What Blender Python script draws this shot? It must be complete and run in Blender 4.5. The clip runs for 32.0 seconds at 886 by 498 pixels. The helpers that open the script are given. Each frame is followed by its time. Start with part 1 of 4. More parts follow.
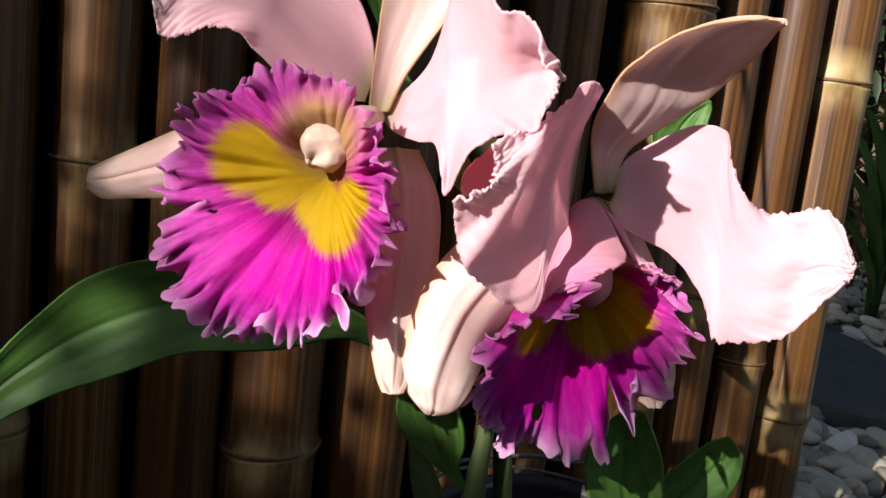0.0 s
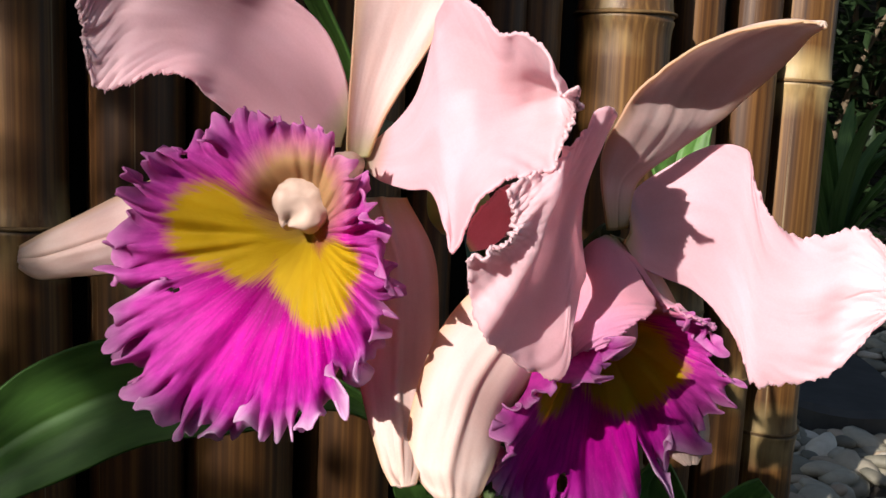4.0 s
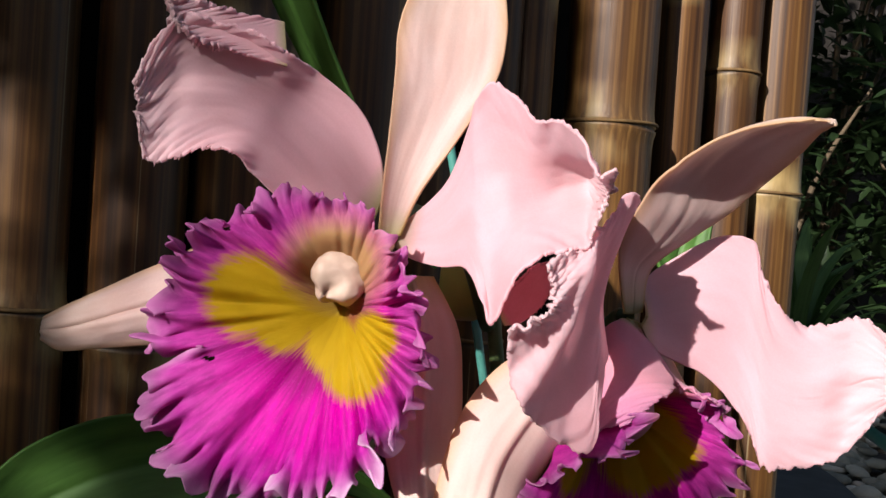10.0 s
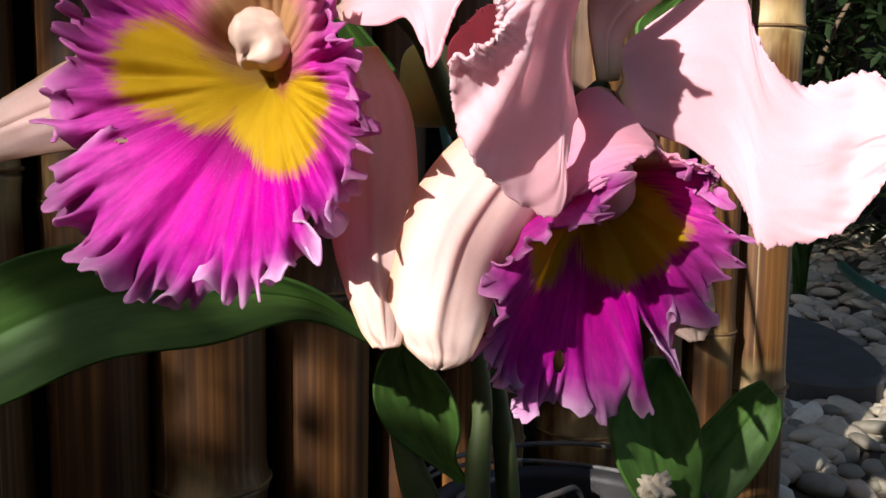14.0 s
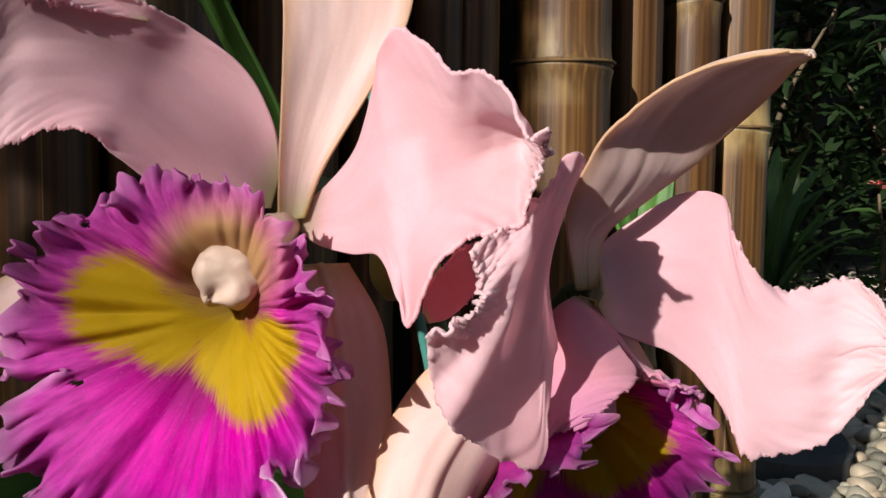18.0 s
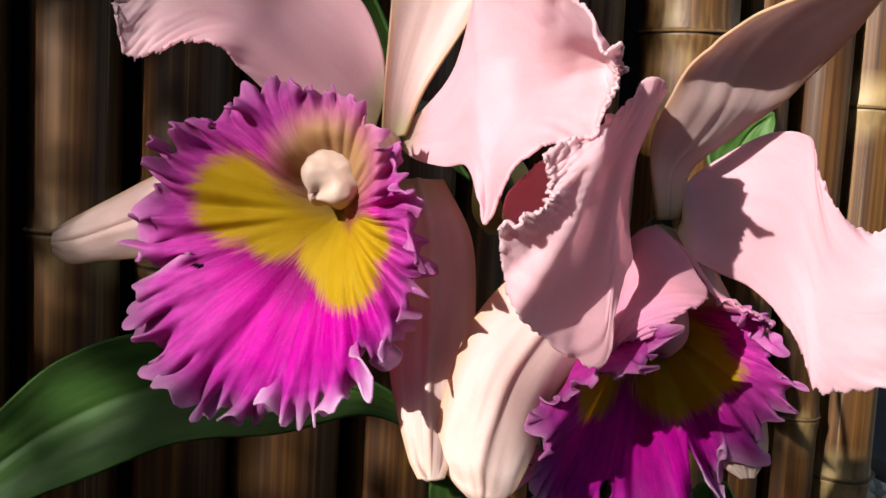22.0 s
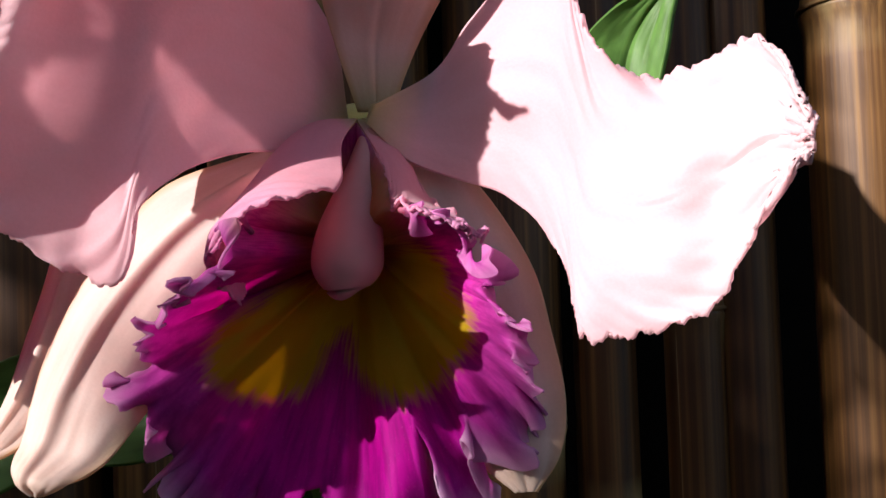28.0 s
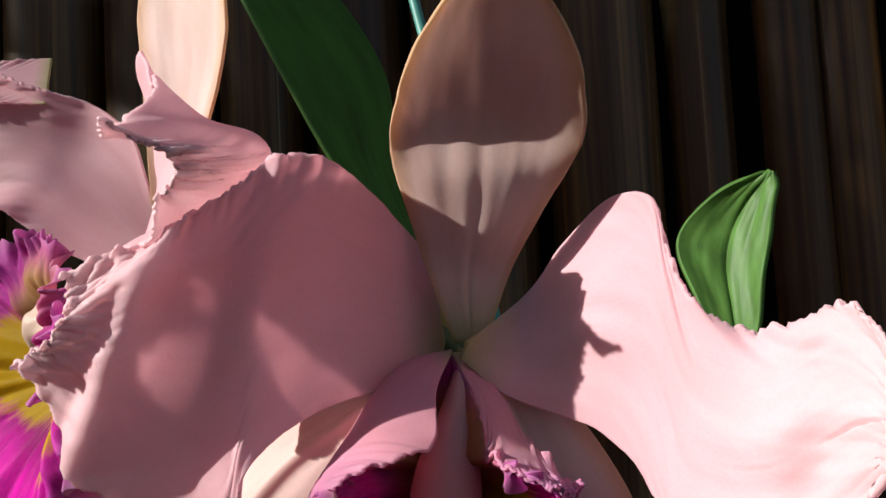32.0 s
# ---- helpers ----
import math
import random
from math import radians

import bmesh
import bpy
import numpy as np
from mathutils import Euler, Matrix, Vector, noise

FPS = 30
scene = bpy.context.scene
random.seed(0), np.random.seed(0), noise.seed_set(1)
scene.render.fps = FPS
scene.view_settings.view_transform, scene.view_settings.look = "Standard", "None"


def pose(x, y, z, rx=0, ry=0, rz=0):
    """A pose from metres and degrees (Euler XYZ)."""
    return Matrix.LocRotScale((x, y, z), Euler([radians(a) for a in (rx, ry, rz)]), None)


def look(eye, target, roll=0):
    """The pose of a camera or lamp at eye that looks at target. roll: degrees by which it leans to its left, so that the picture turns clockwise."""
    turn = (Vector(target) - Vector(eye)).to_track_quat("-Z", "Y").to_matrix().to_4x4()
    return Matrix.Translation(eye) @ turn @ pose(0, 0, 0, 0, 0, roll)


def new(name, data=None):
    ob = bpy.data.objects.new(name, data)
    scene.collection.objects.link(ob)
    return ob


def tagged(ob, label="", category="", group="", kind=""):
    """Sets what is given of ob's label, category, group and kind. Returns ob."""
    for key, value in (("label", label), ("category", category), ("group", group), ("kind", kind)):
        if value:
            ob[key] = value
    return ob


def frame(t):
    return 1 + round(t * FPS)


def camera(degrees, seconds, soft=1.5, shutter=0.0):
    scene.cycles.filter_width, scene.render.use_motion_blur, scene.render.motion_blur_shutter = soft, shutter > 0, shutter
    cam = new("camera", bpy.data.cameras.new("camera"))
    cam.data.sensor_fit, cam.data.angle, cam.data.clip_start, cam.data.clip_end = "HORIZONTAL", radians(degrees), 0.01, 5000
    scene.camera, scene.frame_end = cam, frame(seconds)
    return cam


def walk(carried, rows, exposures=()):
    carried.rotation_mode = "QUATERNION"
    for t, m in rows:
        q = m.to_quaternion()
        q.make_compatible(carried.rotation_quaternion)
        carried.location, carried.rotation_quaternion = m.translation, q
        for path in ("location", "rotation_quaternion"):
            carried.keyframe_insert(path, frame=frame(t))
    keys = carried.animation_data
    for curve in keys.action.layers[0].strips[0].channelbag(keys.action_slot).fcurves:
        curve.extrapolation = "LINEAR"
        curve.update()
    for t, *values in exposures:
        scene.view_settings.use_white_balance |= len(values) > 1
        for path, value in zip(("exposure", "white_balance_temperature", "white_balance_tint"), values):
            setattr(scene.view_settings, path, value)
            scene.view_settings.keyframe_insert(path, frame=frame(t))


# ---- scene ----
cam = camera(49.7, 32.0)
PATH = [
    (0, (0.1010, 0.0735, 0.3258), (0.0337, 1.0567, 0.1558), 6.48),
    (0.5, (0.0951, 0.0829, 0.3173), (0.0880, 1.0709, 0.1630), 6.75),
    (1, (0.0964, 0.0931, 0.3221), (0.1247, 1.0819, 0.1753), 6.50),
    (1.5, (0.0956, 0.0958, 0.3252), (0.0855, 1.0852, 0.1798), 5.52),
    (2, (0.0836, 0.0945, 0.3322), (0.0793, 1.0844, 0.1900), 6.08),
    (2.5, (0.0748, 0.1001, 0.3290), (0.0709, 1.0910, 0.1943), 6.92),
    (3, (0.0747, 0.1080, 0.3306), (0.0778, 1.0998, 0.2029), 6.57),
    (3.5, (0.0824, 0.1126, 0.3293), (0.0700, 1.1029, 0.1911), 3.52),
    (5.5, (0.0802, 0.1055, 0.3224), (0.0751, 1.0946, 0.1753), 1.34),
    (6, (0.0886, 0.1100, 0.3105), (0.0575, 1.0997, 0.1709), 1.37),
    (7, (0.0955, 0.0999, 0.3215), (0.0549, 1.0911, 0.1949), 0.98),
    (7.5, (0.0849, 0.0977, 0.3390), (0.0556, 1.0887, 0.2082), 1.57),
    (8, (0.0794, 0.0905, 0.3534), (0.0638, 1.0810, 0.2170), 3.13),
    (8.5, (0.0851, 0.0913, 0.3489), (0.0726, 1.0863, 0.2496), 3.33),
    (9, (0.0774, 0.0907, 0.3471), (0.1026, 1.0903, 0.3336), 3.77),
    (9.5, (0.0689, 0.0984, 0.3320), (0.1109, 1.0973, 0.3109), 4.64),
    (10, (0.0635, 0.1018, 0.3195), (0.0963, 1.1009, 0.2935), 4.01),
    (10.5, (0.0527, 0.1073, 0.3088), (0.0720, 1.1064, 0.2720), 3.96),
    (11, (0.0584, 0.1126, 0.3030), (0.0752, 1.1120, 0.2744), 3.00),
    (11.5, (0.0599, 0.1194, 0.2950), (0.0874, 1.1186, 0.2667), 1.99),
    (12, (0.0574, 0.1218, 0.2906), (0.1045, 1.1197, 0.2463), 0.50),
    (12.5, (0.0666, 0.1243, 0.2874), (0.0826, 1.1225, 0.2289), 0.11),
    (13, (0.0730, 0.1241, 0.2852), (0.0894, 1.1208, 0.2053), -0.19),
    (13.5, (0.0809, 0.1278, 0.2839), (0.0946, 1.1222, 0.1795), 0.38),
    (15.5, (0.0807, 0.1294, 0.2845), (0.1407, 1.1190, 0.1537), -0.06),
    (16, (0.0863, 0.1310, 0.2988), (0.1488, 1.1222, 0.1819), -0.46),
    (16.5, (0.0907, 0.1390, 0.3092), (0.1610, 1.1322, 0.2170), -1.38),
    (17, (0.0904, 0.1393, 0.3174), (0.1604, 1.1330, 0.2290), -0.96),
    (17.5, (0.0889, 0.1407, 0.3261), (0.1551, 1.1346, 0.2371), -0.38),
    (18, (0.0783, 0.1426, 0.3266), (0.1400, 1.1373, 0.2450), 0.63),
    (18.5, (0.0696, 0.1192, 0.3219), (0.1397, 1.1151, 0.2640), 1.45),
    (19, (0.0513, 0.0691, 0.3154), (0.1564, 1.0631, 0.2854), 2.00),
    (19.5, (0.0525, 0.0546, 0.3116), (0.1402, 1.0503, 0.2803), 2.33),
    (20, (0.0534, 0.0501, 0.3082), (0.1200, 1.0475, 0.2808), 2.89),
    (20.5, (0.0732, 0.1038, 0.3159), (0.0681, 1.1017, 0.2519), 2.34),
    (21, (0.0801, 0.1271, 0.3144), (0.0345, 1.1225, 0.2309), 2.78),
    (21.5, (0.0850, 0.1275, 0.3116), (0.0267, 1.1223, 0.2276), 3.01),
    (22, (0.0900, 0.1227, 0.3104), (0.0120, 1.1151, 0.2155), 3.10),
    (22.5, (0.1000, 0.1256, 0.3054), (0.0016, 1.1164, 0.2127), 2.56),
    (23, (0.1074, 0.1233, 0.3008), (-0.0159, 1.1112, 0.2058), 1.75),
    (23.5, (0.1107, 0.1256, 0.2923), (-0.0287, 1.1116, 0.2003), 1.78),
    (24, (0.1162, 0.1279, 0.2866), (-0.0380, 1.1084, 0.1647), 2.08),
    (24.5, (0.1264, 0.1362, 0.2843), (-0.0409, 1.1018, 0.0852), 2.14),
    (25, (0.1425, 0.1479, 0.2907), (-0.0513, 1.0925, 0.0258), 1.59),
    (25.5, (0.1564, 0.1528, 0.2990), (-0.0612, 1.0957, 0.0466), 1.01),
    (26, (0.1754, 0.1660, 0.2980), (-0.0944, 1.1105, 0.1102), 0.10),
    (26.5, (0.1943, 0.1857, 0.2922), (-0.1259, 1.1180, 0.1239), 0.10),
    (28.5, (0.2267, 0.2318, 0.2613), (-0.3211, 1.0636, 0.3498), -2.51),
    (29, (0.2292, 0.2299, 0.2676), (-0.3866, 1.0136, 0.3495), -3.51),
    (29.5, (0.2346, 0.2326, 0.2724), (-0.4167, 0.9861, 0.3626), -4.67),
    (30, (0.2397, 0.2379, 0.2754), (-0.4049, 0.9959, 0.3752), -5.48),
    (30.5, (0.2384, 0.2355, 0.2839), (-0.3934, 1.0046, 0.3804), -5.42),
    (31, (0.2286, 0.2307, 0.2933), (-0.3772, 1.0218, 0.3781), -4.70),
    (31.5, (0.2248, 0.2262, 0.3024), (-0.3586, 1.0352, 0.3731), -3.47),
    (32, (0.2312, 0.2283, 0.3001), (-0.3584, 1.0318, 0.3831), -3.13),
]

walk(cam, [(t, look(eye, target, roll)) for t, eye, target, roll in PATH], [(0.0, 0.46, 6650.0, 14.5), (3.0, 0.28, 6650.0, 13.5), (8.0, 0.25, 6600.0, 12.5), (11.0, 0.13, 6600.0, 13.5), (13.0, 0.38, 6650.0, 15.5), (16.0, 0.44, 6650.0, 18.5), (17.0, 0.04, 6650.0, 10.5), (18.0, -0.02, 6600.0, 9.5), (20.0, 0.19, 6600.0, 7.5), (23.0, 0.20, 6650.0, 17.5), (25.5, 0.66, 6650.0, 20.5), (26.5, 0.68, 6650.0, 18.5), (29.0, 0.35, 6700.0, 14.5), (32.0, 0.17, 6650.0, 8.5)])

# ---------------------------------------------------------------- light
SUN_WAY = Vector((0.5327, 0.7332, -0.4226)).normalized()
world = bpy.data.worlds.new("garden_sky")
scene.world = world
world.use_nodes = True
wn, wl = world.node_tree.nodes, world.node_tree.links
sky = wn.new("ShaderNodeTexSky")
sky.sky_type = "NISHITA"
sky.sun_disc = False
sky.sun_elevation = math.asin(-SUN_WAY.z)
sky.sun_rotation = math.atan2(-SUN_WAY.x, -SUN_WAY.y)
wl.new(sky.outputs[0], wn["Background"].inputs[0])
wn["Background"].inputs[1].default_value = 0.128
sun = new("sun", bpy.data.lights.new("sun", "SUN"))
sun.data.energy, sun.data.angle, sun.data.color = 7.9, radians(0.5), (1.0, 0.98, 0.955)
sun.matrix_world = look((-4, -4, 4), Vector((-4, -4, 4)) + SUN_WAY)


# ---------------------------------------------------------------- materials
def material(name, rough=0.6, spec=0.3):
    m = bpy.data.materials.new(name)
    m.use_nodes = True
    b = m.node_tree.nodes["Principled BSDF"]
    b.inputs["Roughness"].default_value = rough
    b.inputs["Specular IOR Level"].default_value = spec
    return m, m.node_tree.nodes, m.node_tree.links, b


def ramp(n, l, fac, stops):
    r = n.new("ShaderNodeValToRGB")
    while len(r.color_ramp.elements) < len(stops):
        r.color_ramp.elements.new(0.5)
    for e, (p, c) in zip(r.color_ramp.elements, stops):
        e.position, e.color = p, (*c, 1)
    l.new(fac, r.inputs[0])
    return r.outputs[0]


def tex(n, l, kind, vec, scale, detail=4.0):
    t = n.new("ShaderNodeTex" + kind)
    t.inputs["Scale"].default_value = scale
    if kind == "Noise":
        t.inputs["Detail"].default_value = detail
    if vec is not None:
        l.new(vec, t.inputs["Vector"])
    return t.outputs["Fac"] if kind == "Noise" else t.outputs[0]


def mapped(n, l, source, scale):
    m = n.new("ShaderNodeMapping")
    m.inputs["Scale"].default_value = scale
    l.new(source, m.inputs["Vector"])
    return m.outputs[0]


def mix(n, l, fac, a, b, mode="MIX"):
    m = n.new("ShaderNodeMix")
    m.data_type, m.blend_type = "RGBA", mode
    for s, v in ((m.inputs[0], fac), (m.inputs[6], a), (m.inputs[7], b)):
        if isinstance(v, (int, float)):
            s.default_value = v
        elif isinstance(v, tuple):
            s.default_value = (*v, 1)
        else:
            l.new(v, s)
    return m.outputs[2]


def bump(n, l, b, height, strength, distance):
    k = n.new("ShaderNodeBump")
    k.inputs["Strength"].default_value, k.inputs["Distance"].default_value = strength, distance
    l.new(height, k.inputs["Height"])
    l.new(k.outputs[0], b.inputs["Normal"])
    return k.outputs[0]


def thin(m, n, l, b, colour, share, normal=None):
    """Lets light pass through a petal or leaf."""
    t, s = n.new("ShaderNodeBsdfTranslucent"), n.new("ShaderNodeMixShader")
    l.new(colour, t.inputs[0])
    if normal is not None:
        l.new(normal, t.inputs["Normal"])
    s.inputs[0].default_value = share
    l.new(b.outputs[0], s.inputs[1])
    l.new(t.outputs[0], s.inputs[2])
    l.new(s.outputs[0], n["Material Output"].inputs[0])


def uv(n):
    u = n.new("ShaderNodeUVMap")
    u.uv_map = "grain"
    return u.outputs[0]


def petal_material(name, base, tip, share=0.3, blotchy=0.26, rim=(1.0, 1.0, 1.0)):
    m, n, l, b = material(name, 0.5, 0.25)
    g = uv(n)
    veins = tex(n, l, "Noise", mapped(n, l, g, (3.0, 55.0, 1.0)), 1.0, 3.0)
    blotch = tex(n, l, "Noise", mapped(n, l, g, (5.0, 5.0, 1.0)), 1.0, 4.0)
    split = n.new("ShaderNodeSeparateXYZ")
    l.new(g, split.inputs[0])
    c = ramp(n, l, split.outputs[0], [(0.0, (0.55, 0.50, 0.26)), (0.10, base), (0.45, base), (0.95, tip)])
    c = mix(n, l, 0.04, c, ramp(n, l, veins, [(0.3, (0.62, 0.36, 0.42)), (0.7, (1.0, 1.0, 1.0))]), "MULTIPLY")
    c = mix(n, l, blotchy, c, ramp(n, l, blotch, [(0.3, (0.80, 0.62, 0.55)), (0.7, (1.0, 1.0, 1.0))]), "MULTIPLY")
    l.new(c, b.inputs["Base Color"])
    c = mix(n, l, 1.0, c, ramp(n, l, split.outputs[1], [(0.0, rim), (0.13, (1.0, 1.0, 1.0)), (0.87, (1.0, 1.0, 1.0)), (1.0, rim)]), "MULTIPLY")
    fine = tex(n, l, "Noise", n.new("ShaderNodeTexCoord").outputs["Object"], 1700.0, 2.0)
    c = mix(n, l, 0.10, c, ramp(n, l, fine, [(0.35, (0.72, 0.62, 0.62)), (0.65, (1.0, 1.0, 1.0))]), "MULTIPLY")
    l.new(c, b.inputs["Base Color"])
    h = n.new("ShaderNodeMath")
    h.operation = "MULTIPLY_ADD"
    l.new(veins, h.inputs[0])
    h.inputs[1].default_value = 0.1
    l.new(fine, h.inputs[2])
    nm = bump(n, l, b, h.outputs[0], 0.08, 0.0004)
    b.inputs["Sheen Weight"].default_value = 0.15
    thin(m, n, l, b, c, share, nm)
    return m


PINK = petal_material("pink_petal", (0.91, 0.60, 0.645), (0.92, 0.69, 0.715), 0.56)
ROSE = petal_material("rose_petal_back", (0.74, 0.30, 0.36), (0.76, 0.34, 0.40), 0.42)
CREAM = petal_material("cream_sepal", (0.84, 0.645, 0.595), (0.79, 0.645, 0.54), 0.48, 0.45, (0.88, 0.77, 0.54))


def lip_material():
    m, n, l, b = material("magenta_lip", 0.6, 0.15)
    g = uv(n)
    split = n.new("ShaderNodeSeparateXYZ")
    l.new(g, split.inputs[0])
    gold_at, cream_at = n.new("ShaderNodeAttribute"), n.new("ShaderNodeAttribute")
    gold_at.attribute_name, cream_at.attribute_name = "yellow", "cream"
    rays = tex(n, l, "Noise", mapped(n, l, g, (7.0, 190.0, 1.0)), 1.0, 6.0)
    specks = tex(n, l, "Noise", n.new("ShaderNodeTexCoord").outputs["Object"], 1900.0, 2.0)
    body = ramp(n, l, split.outputs[0], [(0.0, (0.46, 0.20, 0.07)), (0.16, (0.44, 0.10, 0.08)), (0.30, (0.40, 0.003, 0.19)), (0.52, (0.80, 0.001, 0.47)), (0.72, (0.72, 0.004, 0.45)), (0.86, (0.62, 0.030, 0.44)), (0.94, (0.66, 0.22, 0.54)), (1.0, (0.86, 0.62, 0.78))])
    # the upper lobes are paler, towards lilac
    upper, outer = ramp(n, l, split.outputs[1], [(0.0, (0.9, 0.9, 0.9)), (0.13, (0.6, 0.6, 0.6)), (0.17, (0, 0, 0)), (0.33, (0, 0, 0)), (0.38, (0.7, 0.7, 0.7)), (0.48, (1, 1, 1)), (0.90, (1, 1, 1))]), ramp(n, l, split.outputs[0], [(0.40, (0, 0, 0)), (0.70, (0.65, 0.65, 0.65))])
    body = mix(n, l, mix(n, l, 1.0, upper, outer, "MULTIPLY"), body, (0.66, 0.11, 0.46))
    body = mix(n, l, 0.55, body, ramp(n, l, rays, [(0.38, (0.58, 0.36, 0.54)), (0.57, (1.0, 1.0, 1.0))]), "MULTIPLY")
    body = mix(n, l, 0.35, body, ramp(n, l, tex(n, l, "Noise", mapped(n, l, g, (8.0, 34.0, 1.0)), 1.0, 5.0), [(0.35, (0.66, 0.45, 0.66)), (0.62, (1.0, 1.0, 1.0))]), "MULTIPLY")
    body = mix(n, l, ramp(n, l, specks, [(0.60, (0, 0, 0)), (0.80, (0.25, 0.25, 0.25))]), body, (0.86, 0.18, 0.66))

    def mask(at, low, high, amount):
        w = n.new("ShaderNodeMath")
        w.operation = "MULTIPLY_ADD"
        l.new(rays, w.inputs[0])
        w.inputs[1].default_value = amount
        l.new(at.outputs["Fac"], w.inputs[2])
        return ramp(n, l, w.outputs[0], [(low, (0, 0, 0)), (high, (1, 1, 1))])

    gold = mix(n, l, tex(n, l, "Noise", mapped(n, l, g, (6, 20, 1)), 1.0), (0.50, 0.30, 0.006), (0.66, 0.45, 0.015))
    c = mix(n, l, mask(gold_at, 0.62, 0.80, 0.38), body, gold)
    c = mix(n, l, mask(cream_at, 0.50, 0.80, 0.16), c, (0.54, 0.32, 0.15))
    l.new(c, b.inputs["Base Color"])
    nm = bump(n, l, b, tex(n, l, "Noise", mapped(n, l, g, (30.0, 160.0, 1.0)), 1.0, 3.0), 0.22, 0.0004)
    thin(m, n, l, b, c, 0.60, nm)
    return m


LIP = lip_material()
LIP_SIDE = petal_material("lilac_lip_flap", (0.82, 0.42, 0.50), (0.76, 0.34, 0.56), 0.55)
SHEATH_MAT = petal_material("yellow_green_sheath", (0.42, 0.40, 0.10), (0.5, 0.46, 0.14))


def plain(name, colour, rough=0.6, var=0.25, scale=40.0, depth=0.0006, metal=0.0, stretch=(1, 1, 1)):
    m, n, l, b = material(name, rough)
    o = n.new("ShaderNodeTexCoord").outputs["Object"]
    t = tex(n, l, "Noise", mapped(n, l, o, stretch), scale, 6.0)
    big = tex(n, l, "Noise", mapped(n, l, o, stretch), scale / 7, 3.0)
    c = ramp(n, l, t, [(0.25, tuple(v * (1 - var) for v in colour)), (0.75, tuple(min(1, v * (1 + var)) for v in colour))])
    c = mix(n, l, 0.6, c, ramp(n, l, big, [(0.35, (1 - var,) * 3), (0.65, (1.0, 1.0, 1.0))]), "MULTIPLY")
    l.new(c, b.inputs["Base Color"])
    b.inputs["Metallic"].default_value = metal
    bump(n, l, b, t, 0.5, depth)
    return m


def leaf_material(name, colour, rough=0.48):
    m, n, l, b = material(name, rough, 0.22)
    g = uv(n)
    stripe = tex(n, l, "Noise", mapped(n, l, g, (2.0, 60.0, 1.0)), 1.0, 2.0)
    spot = tex(n, l, "Noise", mapped(n, l, g, (7.0, 7.0, 1.0)), 1.0, 5.0)
    c = ramp(n, l, spot, [(0.3, tuple(v * 0.7 for v in colour)), (0.7, tuple(v * 1.25 for v in colour))])
    c = mix(n, l, 0.14, c, ramp(n, l, stripe, [(0.3, (0.6, 0.7, 0.5)), (0.7, (1, 1, 1))]), "MULTIPLY")
    l.new(c, b.inputs["Base Color"])
    nm = bump(n, l, b, stripe, 0.12, 0.0004)
    thin(m, n, l, b, c, 0.34, nm)
    return m


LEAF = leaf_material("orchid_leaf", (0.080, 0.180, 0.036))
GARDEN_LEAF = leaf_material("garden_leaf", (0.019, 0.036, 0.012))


def bamboo_material():
    m, n, l, b = material("bamboo", 0.5, 0.35)
    o = n.new("ShaderNodeTexCoord").outputs["Object"]
    info = n.new("ShaderNodeObjectInfo")
    shift = n.new("ShaderNodeVectorMath")
    l.new(o, shift.inputs[0])
    l.new(info.outputs["Random"], shift.inputs[1])
    v = shift.outputs[0]
    streak = tex(n, l, "Noise", mapped(n, l, v, (260, 260, 3)), 1.0, 5.0)
    fine = tex(n, l, "Noise", mapped(n, l, v, (900, 900, 14)), 1.0, 3.0)
    patch = tex(n, l, "Noise", mapped(n, l, v, (30, 30, 9)), 1.0, 6.0)
    c = ramp(n, l, streak, [(0.3, (0.036, 0.015, 0.0038)), (0.5, (0.088, 0.041, 0.010)), (0.72, (0.205, 0.112, 0.032))])
    c = mix(n, l, 0.45, c, ramp(n, l, patch, [(0.35, (0.42, 0.32, 0.26)), (0.62, (1.15, 1.05, 0.95))]), "MULTIPLY")
    c = mix(n, l, 0.35, c, ramp(n, l, fine, [(0.3, (0.6, 0.55, 0.5)), (0.7, (1, 1, 1))]), "MULTIPLY")
    tone = ramp(n, l, info.outputs["Random"], [(0.0, (0.75, 0.62, 0.52)), (1.0, (1.05, 1.0, 0.95))])
    c = mix(n, l, 1.0, c, tone, "MULTIPLY")
    ring_at = n.new("ShaderNodeAttribute")
    ring_at.attribute_name = "band"
    pale = n.new("ShaderNodeMath")
    pale.operation = "MULTIPLY"
    l.new(ramp(n, l, ring_at.outputs["Fac"], [(0.25, (0, 0, 0)), (0.70, (0.75, 0.75, 0.75)), (0.90, (0.8, 0.8, 0.8))]), pale.inputs[0])
    l.new(ramp(n, l, patch, [(0.45, (0.05, 0.05, 0.05)), (0.62, (1, 1, 1))]), pale.inputs[1])
    c = mix(n, l, pale.outputs[0], c, (0.38, 0.27, 0.11))
    c = mix(n, l, ramp(n, l, ring_at.outputs["Fac"], [(0.962, (0, 0, 0)), (0.985, (0.9, 0.9, 0.9))]), c, (0.045, 0.026, 0.012))
    scratch = tex(n, l, "Noise", mapped(n, l, v, (420, 420, 1.2)), 1.0, 2.0)
    c = mix(n, l, ramp(n, l, scratch, [(0.70, (0, 0, 0)), (0.74, (0.6, 0.6, 0.6))]), c, (0.26, 0.19, 0.10))
    l.new(c, b.inputs["Base Color"])
    bump(n, l, b, fine, 0.3, 0.0005)
    return m


